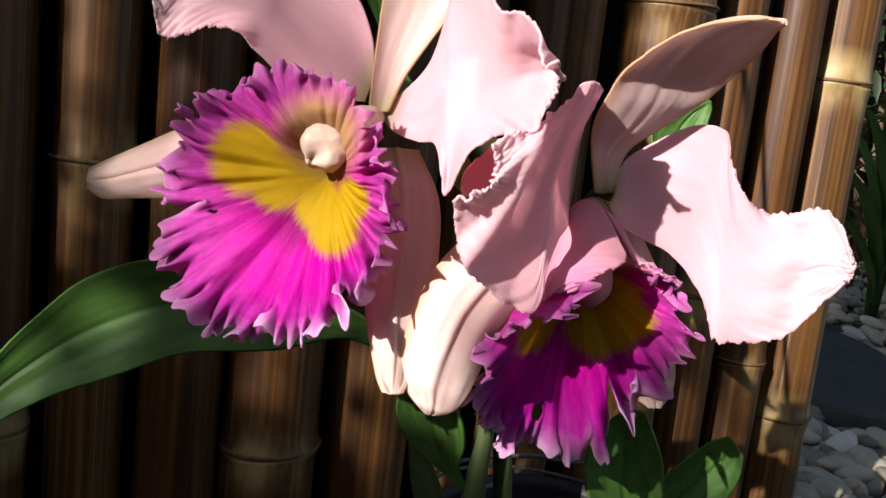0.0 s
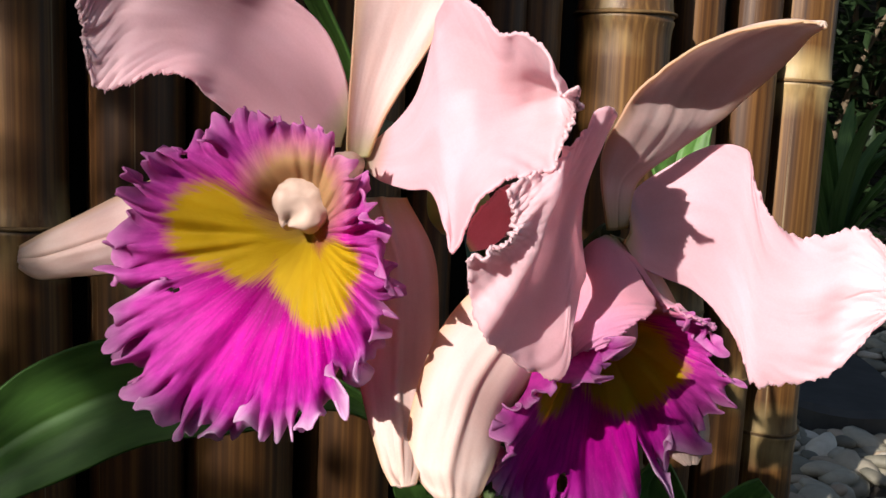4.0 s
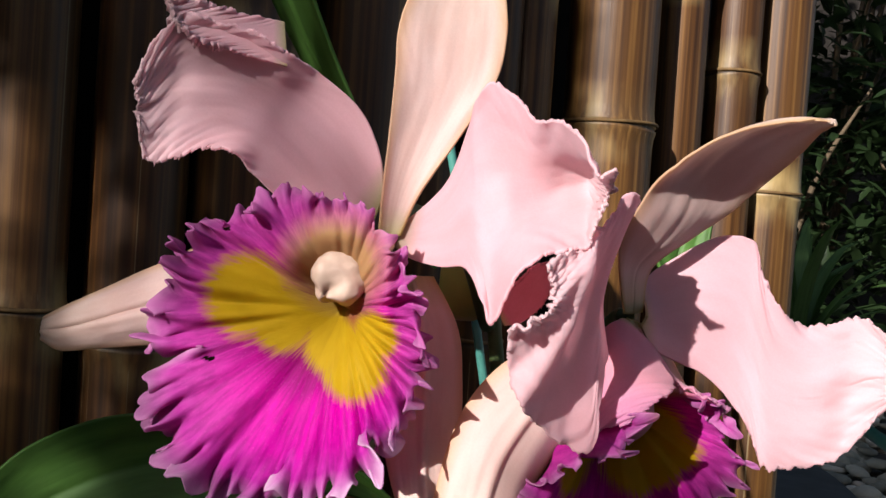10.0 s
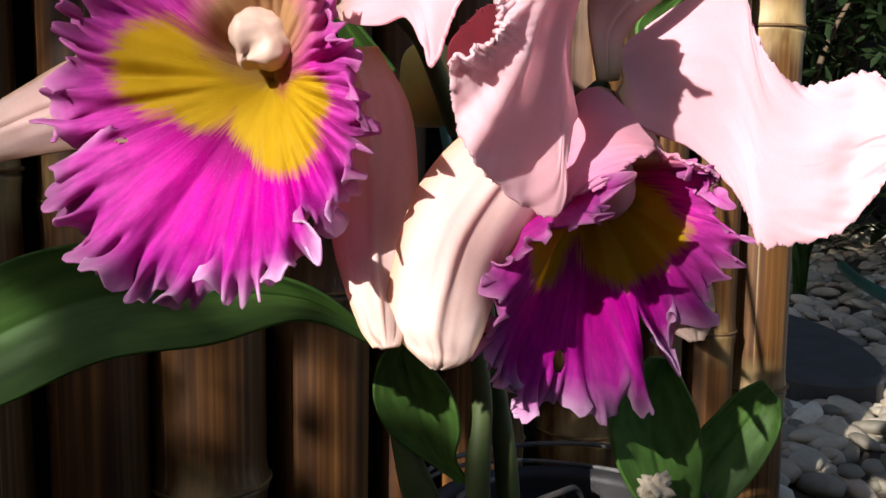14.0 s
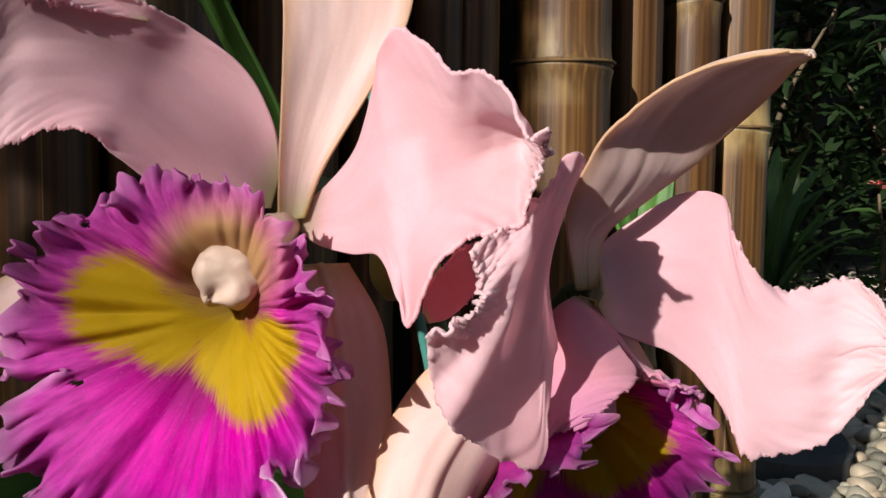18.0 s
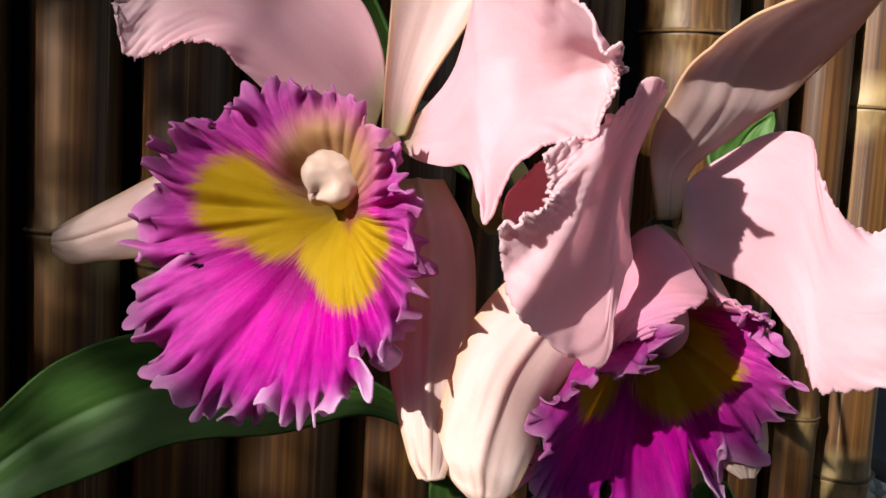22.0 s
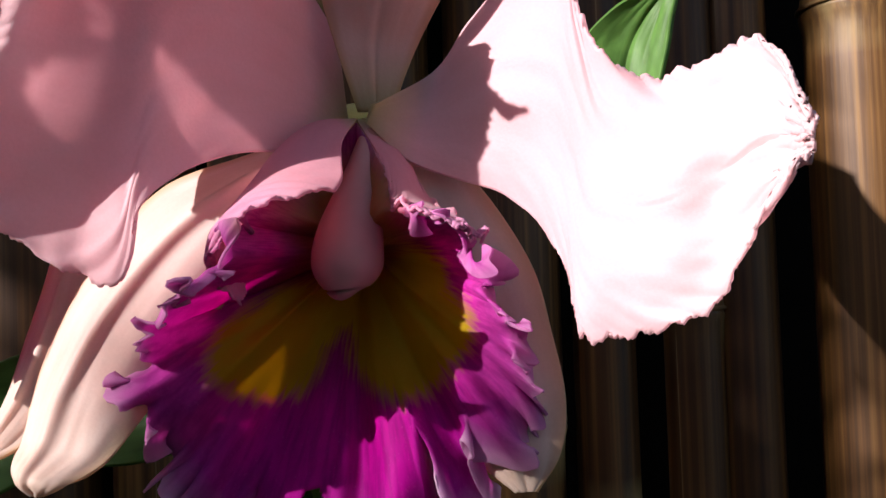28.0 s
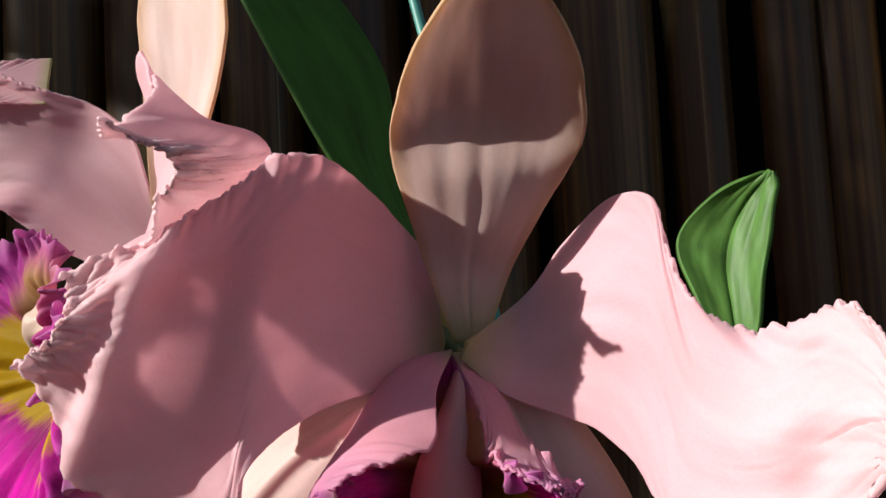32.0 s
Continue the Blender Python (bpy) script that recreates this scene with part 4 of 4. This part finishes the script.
part("rim_wire", ring(POT_AT + Vector((0, 0, 0.163)), 0.049, 0.0010, 0.02), WIRE, pot, "grey wire ring")
part("rim_wire", ring(POT_AT + Vector((-0.002, 0, 0.156)), 0.051, 0.0009, 0.03, 2), WIRE, pot, "grey wire ring")

BARK = plain("bark_chip", (0.035, 0.023, 0.016), 0.85, 0.5, 120, 0.001)
ROOT = plain("grey_root", (0.17, 0.155, 0.13), 0.7, 0.3, 150, 0.0006)
rb = random.Random(11)
bm = bmesh.new()
for _ in range(260):
    rr, t = 0.041 * math.sqrt(rb.random()), rb.uniform(0, 6.28)
    m = Matrix.Translation((POT_AT.x + rr * math.cos(t), POT_AT.y + rr * math.sin(t), 0.128 + rb.uniform(-0.004, 0.016))) @ Euler((rb.uniform(0, 3), rb.uniform(0, 3), rb.uniform(0, 3))).to_matrix().to_4x4() @ Matrix.Diagonal((rb.uniform(0.006, 0.013), rb.uniform(0.004, 0.008), rb.uniform(0.002, 0.005), 1))
    bmesh.ops.create_icosphere(bm, subdivisions=1, radius=0.7, matrix=m)
tagged(part("bark_mix", bm, BARK, smooth=False), "dark bark chips filling the flower pot", "potting bark", kind="stuff")
for k in range(9):
    t0, r0 = rb.uniform(0, 6.28), rb.uniform(0.0, 0.02)
    p0 = Vector((0.11 + r0 * math.cos(t0), 0.437 + r0 * math.sin(t0), rb.uniform(0.14, 0.158)))
    p3 = Vector((POT_AT.x + rb.uniform(0.03, 0.046) * math.cos(t0), POT_AT.y + rb.uniform(0.03, 0.046) * math.sin(t0), rb.uniform(0.125, 0.165)))
    mid = [(p0.lerp(p3, f) + Vector((rb.uniform(-0.008, 0.008), rb.uniform(-0.008, 0.008), rb.uniform(0.0, 0.014)))) for f in (0.33, 0.66)]
    part("aerial_root", tube([p0, *mid, p3], [0.0011, 0.0012, 0.0010, 0.0005], 8), ROOT, orchid_plant)

TEAL = plain("teal_stake", (0.06, 0.22, 0.18), 0.4, 0.15, 100, 0.0003)
tagged(part("plant_stake", tube([(0.112, 0.452, 0.12), (0.105, 0.451, 0.20), (0.079, 0.450, 0.33), (0.054, 0.450, 0.435), (0.035, 0.450, 0.52)], [0.0017] * 5, 10), TEAL), "thin teal plastic stake standing in the pot", "plant stake")

# ---------------------------------------------------------------- bamboo fence
FENCE_FROM, FENCE_WAY = Vector((-0.106, 0.566, 0)), Vector((0.436, 0.234, 0)).normalized()


def bamboo(s0, s1, nodes, back=0.0, top=0.95):
    """One upright bamboo pole of the fence between two stretches of it, with rings at its nodes."""
    r, c = (s1 - s0) / 2, FENCE_FROM + FENCE_WAY * (s0 + s1) / 2 + Vector((-0.47, 0.88, 0)) * (back)
    pole = tagged(new("bamboo_pole"), "weathered brown bamboo fence pole with ringed nodes", "bamboo pole", "bamboo fence poles")
    pole.location = c
    bm = bmesh.new()
    band = bm.verts.layers.float.new("band")
    nodes = [q for q in nodes if q < top - 0.04]
    zs = sorted({-0.02, top, *[z + d for z in nodes for d in (-0.035, -0.022, -0.012, -0.006, -0.0025, -0.0010, 0.0, 0.0010, 0.0025, 0.006, 0.012, 0.022, 0.035)], *np.arange(0.1, top - 0.02, 0.12).round(3).tolist()})
    rings = []
    for z in zs:
        near = min(abs(z - q) for q in nodes)
        k = 1.0 + (0.015 if near < 0.0005 else 0.055 if near < 0.003 else 0.02 if near < 0.007 else 0.0) + 0.02 * math.sin(z * 5 + s0 * 50)
        lean = 0.004 * math.sin(z * 2.1 + s0 * 90)
        rings.append([bm.verts.new((r * k * math.cos(t) + lean, r * k * math.sin(t), z)) for t in (2 * math.pi * j / 28 for j in range(28))])
        for v in rings[-1]:
            v[band] = max(0.0, 1 - near / 0.035)
            v.co.z += 0.0010 * math.sin(2 * math.atan2(v.co.y, v.co.x) + s0 * 40) if near < 0.04 else 0.0
    for q, s in zip(rings, rings[1:]):
        for j in range(28):
            bm.faces.new((q[j], q[(j + 1) % 28], s[(j + 1) % 28], s[j]))
    bm.faces.new(rings[-1])
    part("culm", bm, BAMBOO, pole)
    for z in [q for q in nodes if q < top - 0.03]:
        part("node_ring", ring((0.004 * math.sin(z * 2.1 + s0 * 90), 0, z + 0.0016), r * 1.045, 0.0011, 0.012, s0 * 30), NODE, pole)
    return pole


rng = random.Random(4)
for s0, s1, nodes in ((-0.43, -0.385, (0.2, 0.5, 0.8, 1.2)), (-0.38, -0.325, (0.1, 0.42, 0.75, 1.1)), (-0.32, -0.27, (0.25, 0.55, 0.85, 1.2)), (-0.265, -0.215, (0.15, 0.45, 0.8, 1.1)), (-0.21, -0.155, (0.3, 0.6, 0.9, 1.2)), (-0.15, -0.10, (0.2, 0.5, 0.8, 1.2)), (-0.095, -0.04, (0.12, 0.40, 0.72, 1.1)), (-0.034, 0.008, (0.265, 0.6, 0.9)), (0.010, 0.056, (0.25, 0.55, 0.9)), (0.062, 0.120, (0.105, 0.41, 0.8)), (0.128, 0.180, (0.2, 0.52, 0.85)), (0.187, 0.217, (0.15, 0.45, 0.8)), (0.222, 0.250, (0.25, 0.5, 0.8)), (0.252, 0.283, (0.1, 0.470, 0.8)), (0.295, 0.354, (0.1, 0.389, 0.72)), (0.367, 0.405, (0.2, 0.5, 0.9)), (0.419, 0.456, (0.15, 0.438, 0.75)), (0.467, 0.514, (0.105, 0.357, 0.65))):
    bamboo(s0, s1, nodes, back=rng.uniform(-0.004, 0.004))

# near-black sheet that paints the shade in the gaps between poles
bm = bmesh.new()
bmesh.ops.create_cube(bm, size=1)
backing = tagged(part("gap_shade_sheet", bm, DARK, smooth=False), "near-black sheet standing for the shade between the bamboo poles", "fence", kind="structure")
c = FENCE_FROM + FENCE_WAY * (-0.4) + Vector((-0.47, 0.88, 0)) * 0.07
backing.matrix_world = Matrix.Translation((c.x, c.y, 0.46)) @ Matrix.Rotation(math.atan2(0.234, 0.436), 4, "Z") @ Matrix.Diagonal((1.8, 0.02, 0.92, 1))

# ---------------------------------------------------------------- ground and garden
bm = bmesh.new()
bmesh.ops.create_grid(bm, x_segments=4, y_segments=4, size=40)
tagged(part("ground", bm, SOIL), "bare dark soil ground", "ground", kind="structure")


def scatter(name, mat, blobs, label, category, kind=""):
    me = bpy.data.meshes.new(name)
    verts, faces = [], []
    for v, f in blobs:
        k = len(verts)
        verts += v
        faces += [tuple(k + i for i in q) for q in f]
    me.from_pydata(verts, [], faces)
    me.polygons.foreach_set("use_smooth", [True] * len(me.polygons))
    me.materials.append(mat)
    return tagged(new(name, me), label, category, kind=kind)


tmp = bmesh.new()
bmesh.ops.create_icosphere(tmp, subdivisions=2, radius=1.0)
ICO_V, ICO_F = [v.co.copy() for v in tmp.verts], [tuple(v.index for v in f.verts) for f in tmp.faces]
tmp.free()


def pebble(r, x, y, z, size):
    m = Euler((r.uniform(-0.4, 0.4), r.uniform(-0.4, 0.4), r.uniform(0, 6.3))).to_matrix() @ Matrix.Diagonal((size * r.uniform(0.8, 1.3), size * r.uniform(0.6, 0.95), size * r.uniform(0.32, 0.6)))
    o = r.uniform(0, 50)
    return [tuple(m @ (v * (1 + 0.22 * noise.noise(v * 1.3 + Vector((o, 0, 0))))) + Vector((x, y, z))) for v in ICO_V], ICO_F


def gravel_material():
    m, n, l, b = material("river_pebbles", 0.65, 0.3)
    isl = n.new("ShaderNodeNewGeometry").outputs["Random Per Island"]
    o = n.new("ShaderNodeTexCoord").outputs["Object"]
    c = ramp(n, l, isl, [(0.0, (0.11, 0.10, 0.072)), (0.3, (0.22, 0.20, 0.145)), (0.55, (0.34, 0.305, 0.225)), (0.8, (0.32, 0.24, 0.16)), (1.0, (0.52, 0.47, 0.37))])
    c = mix(n, l, 0.4, c, ramp(n, l, tex(n, l, "Noise", o, 130, 5), [(0.3, (0.55, 0.52, 0.5)), (0.7, (1, 1, 1))]), "MULTIPLY")
    l.new(c, b.inputs["Base Color"])
    bump(n, l, b, tex(n, l, "Noise", o, 400, 4), 0.4, 0.001)
    return m


PEBBLES = gravel_material()
rg = random.Random(21)
blobs = []
while len(blobs) < 5200:
    y = 0.75 + 2.4 * rg.random() ** 1.4
    x = rg.uniform(0.15, 0.55 + y * 0.75)
    if y - 0.566 < 0.537 * (min(x, 0.37) + 0.106) + 0.03 + 0.9 * max(0.0, x - 0.37) * (x < 0.40):
        continue
    blobs.append(pebble(rg, x, y, rg.uniform(0.0, 0.016), rg.uniform(0.011, 0.022)))
scatter("gravel", PEBBLES, blobs, "loose pale river pebbles covering the garden ground", "gravel", "stuff")

SLAB = plain("slab_stone", (0.040, 0.039, 0.036), 0.75, 0.3, 25, 0.003)
bm = bmesh.new()
loop = [(0.52 + 0.10 * math.cos(t) * (1 + 0.06 * math.sin(3 * t)), 1.30 + 0.24 * math.sin(t) * (1 + 0.05 * math.cos(2 * t))) for t in (2 * math.pi * j / 40 for j in range(40))]
low, mid_, top = ([bm.verts.new((0.52 + (x - 0.52) * k, 1.30 + (y - 1.30) * k, z)) for x, y in loop] for k, z in ((1.0, 0.0), (1.0, 0.030), (0.96, 0.036)))
for q, s in ((low, mid_), (mid_, top)):
    for j in range(40):
        bm.faces.new((q[j], q[(j + 1) % 40], s[(j + 1) % 40], s[j]))
bm.faces.new(top)
tagged(part("stepping_stone", bm, SLAB, smooth=False), "round grey stepping stone lying in the pebbles", "stepping stone")

HOSE = plain("green_hose", (0.018, 0.085, 0.065), 0.35, 0.2, 60, 0.0004)
tagged(part("garden_hose", tube([(0.90, 1.95, 0.035), (0.83, 1.72, 0.04), (0.77, 1.45, 0.045), (0.73, 1.22, 0.04), (0.74, 0.95, 0.035)], [0.010] * 5, 16, 50), HOSE), "green rubber garden hose lying on pale pebbles", "garden hose")


def leaf_card(r, at, length, width, way=None):
    """One bent, pointed leaf of six faces."""
    d = (way or Vector((r.uniform(-1, 1), r.uniform(-1, 1), r.uniform(-0.5, 0.8)))).normalized()
    s = d.cross(Vector((r.uniform(-0.5, 0.5), r.uniform(-0.5, 0.5), 1))).normalized()
    u = s.cross(d)
    v = []
    for f, w in ((0.0, 0.12), (0.3, 0.9), (0.65, 0.8), (1.0, 0.03)):
        c = at + d * (length * f) - u * (length * 0.25 * f * f)
        v += [tuple(c - s * (width * w / 2) + u * (width * 0.15 * w)), tuple(c), tuple(c + s * (width * w / 2) + u * (width * 0.15 * w))]
    return v, [(3 * i + j, 3 * i + j + 1, 3 * i + j + 4, 3 * i + j + 3) for i in range(3) for j in range(2)]


def leaf_uv(me):
    me.uv_layers.new(name="grain")


def shrub(x, y, height, spread, count, r, size):
    """A garden shrub: a few stems and many small pointed leaves."""
    root = thing("shrub", "dark green leafy garden shrub in shade", "shrub", "garden shrubs")
    root.location = (x, y, 0)
    tips = []
    for k in range(7):
        t = r.uniform(0, 6.28)
        end = Vector((spread * 0.6 * math.cos(t), spread * 0.6 * math.sin(t), height * r.uniform(0.6, 1.0)))
        part("stem", tube([(0, 0, 0), end * 0.4 + Vector((0, 0, height * 0.15)), end], [0.012, 0.008, 0.003], 6, 10), STEM, root)
        tips.append(end)
    blobs = []
    for _ in range(count):
        e = r.choice(tips)
        c = e * r.uniform(0.15, 1.05) + Vector((r.gauss(0, spread * 0.33), r.gauss(0, spread * 0.33), r.gauss(0, height * 0.10)))
        c.z = max(c.z, 0.01)
        blobs.append(leaf_card(r, c, size * r.uniform(0.7, 1.3), size * r.uniform(0.28, 0.45)))
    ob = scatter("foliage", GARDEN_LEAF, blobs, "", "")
    leaf_uv(ob.data)
    ob.parent = root
    return root


STEM = plain("shrub_stem", (0.10, 0.07, 0.04), 0.8, 0.3, 60)
rs = random.Random(5)
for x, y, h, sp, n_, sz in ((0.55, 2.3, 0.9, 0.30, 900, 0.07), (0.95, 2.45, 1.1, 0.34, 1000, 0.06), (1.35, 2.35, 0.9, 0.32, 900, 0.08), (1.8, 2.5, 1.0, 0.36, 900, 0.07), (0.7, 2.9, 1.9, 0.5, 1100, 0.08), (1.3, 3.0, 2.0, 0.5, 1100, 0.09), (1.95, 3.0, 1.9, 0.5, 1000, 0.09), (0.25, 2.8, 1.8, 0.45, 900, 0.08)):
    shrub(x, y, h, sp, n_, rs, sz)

# flowering plant by the gravel
RED = plain("red_petal", (0.75, 0.20, 0.17), 0.5, 0.3, 80)
BRIGHT_LEAF = leaf_material("light_garden_leaf", (0.055, 0.105, 0.028))
red = thing("red_flower_plant", "leafy garden plant with one red flower", "flowering plant")
red.location = (1.06, 1.98, 0)
part("stem", tube([(0, 0, 0), (0.01, 0.0, 0.15), (0.0, 0.01, 0.29)], [0.006, 0.005, 0.003], 8), STEM, red)
rr_ = random.Random(9)
for z in np.linspace(0.03, 0.27, 26):
    t = rr_.uniform(0, 6.28)
    ob = scatter("leaf", BRIGHT_LEAF, [leaf_card(rr_, Vector((0, 0, z)), rr_.uniform(0.06, 0.11), 0.035, Vector((math.cos(t), math.sin(t), 0.25)))], "", "")
    leaf_uv(ob.data)
    ob.parent = red
for k in range(9):
    t = k * 0.7
    ob = scatter("petal", RED, [leaf_card(rr_, Vector((0, 0, 0.30)), 0.035, 0.022, Vector((math.cos(t), math.sin(t), 0.3 + 0.1 * k)))], "", "")
    ob.parent = red

strap = thing("strap_leaf_plant", "clump of light green strap leaves beside the gravel", "garden plant")
strap.location = (0.737, 1.750, 0)
for k in range(22):
    t, lean = rr_.uniform(0, 6.28), rr_.uniform(0.08, 0.22)
    high = rr_.uniform(0.30, 0.52)
    ribs = []
    for f, w in ((0.0, 0.010), (0.3, 0.014), (0.6, 0.013), (0.85, 0.008), (1.0, 0.001)):
        c_ = np.array((lean * f**2.2 * math.cos(t), lean * f**2.2 * math.sin(t), high * (f - 0.25 * f**3)))
        s_ = np.array((-math.sin(t), math.cos(t), 0.0)) * w
        ribs.append((c_ - s_, c_ - np.array((0, 0, 0.003)), c_ + s_))
    blade("leaf", ribs, BRIGHT_LEAF, strap, seed=k + 60, nu=16, nv=6, thick=0.0)

# closing wall added behind the shrubs, its deep shade painted as near black
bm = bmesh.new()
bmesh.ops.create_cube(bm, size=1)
hedge = tagged(part("garden_wall", bm, DARK, smooth=False), "added wall closing the garden, shade put into its near-black colour", "wall", kind="structure")
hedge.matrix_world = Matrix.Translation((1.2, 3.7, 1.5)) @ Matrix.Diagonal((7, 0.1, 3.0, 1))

# ---------------------------------------------------------------- unseen blockers added behind the camera to shade the place
ACROSS = SUN_WAY.cross(Vector((0, 0, 1))).normalized()
ABOVE = ACROSS.cross(SUN_WAY).normalized()


def up_sun(a, b, far):
    """The place from which a shadow falls on the point with these offsets across and above the sun's way."""
    return ACROSS * a + ABOVE * b - SUN_WAY * far


# unseen tree, added only as a sun blocker
tree = thing("added_small_tree", "unseen small tree added to shade the fence, pot and flower parts", "tree")
foot = up_sun(-0.85, 0.5, 2.0)
tree.location = (foot.x, foot.y, 0)
rt = random.Random(3)
part("trunk", tube([(0, 0, 0), (0.02, 0.03, foot.z * 0.5), (0, 0, foot.z)], [0.06, 0.05, 0.03], 12), STEM, tree)
blobs = []
base_ = Vector((foot.x, foot.y, 0))
# leaf clusters set to shade chosen spots: reach across, reach above, leaves, leaf length
for a0, a1, b0, b1, count, size in ((-1.35, -0.45, -0.05, 1.20, 3000, 0.085), (-0.46, -0.416, 0.51, 1.20, 600, 0.035), (-0.46, -0.416, -0.05, 0.34, 340, 0.035), (-0.47, -0.418, 0.36, 0.49, 80, 0.016), (-0.42, -0.382, 0.497, 1.15, 1000, 0.035), (-0.42, -0.382, 0.02, 0.350, 600, 0.030), (-0.416, -0.386, 0.36, 0.49, 75, 0.016), (-0.385, -0.288, 0.375, 1.15, 3200, 0.032), (-0.387, -0.330, 0.02, 0.30, 750, 0.030), (-0.387, -0.330, 0.30, 0.375, 90, 0.020), (-0.290, -0.278, 0.55, 1.15, 60, 0.020), (-0.225, -0.045, 0.04, 0.318, 1500, 0.028), (-0.165, -0.105, 0.310, 0.328, 90, 0.016), (-0.105, -0.045, 0.310, 0.350, 160, 0.018), (-0.208, -0.167, 0.420, 0.465, 64, 0.014), (-0.272, -0.222, 0.368, 0.405, 60, 0.013), (-0.312, -0.225, 0.25, 0.360, 420, 0.016), (-0.312, -0.262, 0.355, 0.415, 200, 0.018), (-0.100, -0.045, 0.345, 0.392, 230, 0.015), (-0.215, -0.166, 0.380, 0.42, 46, 0.012), (-0.122, -0.090, 0.358, 0.382, 24, 0.011), (-0.275, -0.207, 0.318, 0.365, 300, 0.018), (-0.207, -0.165, 0.318, 0.342, 110, 0.016), (-0.118, -0.094, 0.326, 0.352, 80, 0.013), (-0.290, -0.215, 0.410, 0.53, 300, 0.018), (-0.124, -0.109, 0.352, 0.384, 16, 0.011)):
    for k in range(count):
        length = size * rt.uniform(0.75, 1.2)
        blobs.append(leaf_card(rt, up_sun(rt.uniform(a0, a1), rt.uniform(b0, b1), rt.uniform(1.9, 2.3)) - base_, length, length * 0.5))
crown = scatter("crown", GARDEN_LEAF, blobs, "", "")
leaf_uv(crown.data)
crown.parent = tree
for k in range(6):
    e = up_sun(-0.4 - 0.2 * k, 0.2 + 0.12 * k, 2.1) - base_
    part("limb", tube([(0, 0, foot.z * 0.7), e * 0.6 + Vector((0, 0, 0.1)), e], [0.025, 0.015, 0.004], 8, 10), STEM, tree)

# second unseen tree, added to dapple the fence and pot with shade
tall = thing("added_tall_tree", "unseen tall tree added to cast soft dappled shade", "tree")
foot_2 = up_sun(-0.50, 0.40, 5.5)
tall.location = (foot_2.x, foot_2.y, 0)
base_2 = Vector((foot_2.x, foot_2.y, 0))
part("trunk", tube([(0, 0, 0), (0.05, -0.04, foot_2.z * 0.5), (0, 0, foot_2.z)], [0.10, 0.08, 0.05], 12), STEM, tall)
blobs = []
for a0, a1, b0, b1, count in ((-0.54, -0.41, 0.02, 0.36, 420), (-0.54, -0.41, 0.49, 0.95, 540), (-0.54, -0.435, 0.36, 0.49, 70), (-0.38, -0.31, 0.38, 0.95, 1100), (-0.22, -0.04, 0.06, 0.300, 400)):
    for _ in range(count):
        size = rt.uniform(0.022, 0.038)
        blobs.append(leaf_card(rt, up_sun(rt.uniform(a0, a1), rt.uniform(b0, b1), rt.uniform(4.5, 6.5)) - base_2, size, size * 0.5))
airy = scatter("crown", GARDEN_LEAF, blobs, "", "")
leaf_uv(airy.data)
airy.parent = tall
for k in range(5):
    e = up_sun(-0.40 - 0.05 * k, 0.2 + 0.12 * k, 5.0 + 0.3 * k) - base_2
    part("limb", tube([(0, 0, foot_2.z * 0.8), e * 0.6 + Vector((0, 0, foot_2.z * 0.35)), e], [0.03, 0.015, 0.003], 8, 10), STEM, tall)

PLASTER = plain("plaster", (0.30, 0.27, 0.23), 0.85, 0.15, 8)
# unseen roof slab and wall, added to block sun and sky light
for nm, at, size, lab in (("eave_blocker", up_sun(-1.2, 2.0, 3.2), (2.8, 1.6, 0.12), "unseen roof slab added to block sun and sky"), ("added_house_wall", Vector((0.0, -2.6, 0.9)), (7.0, 0.15, 1.8), "unseen plaster wall added to block sky light")):
    bm = bmesh.new()
    bmesh.ops.create_cube(bm, size=1)
    ob = tagged(part(nm, bm, PLASTER, smooth=False), lab, "wall", kind="structure")
    ob.matrix_world = Matrix.Translation(at) @ Matrix.Diagonal((*size, 1))
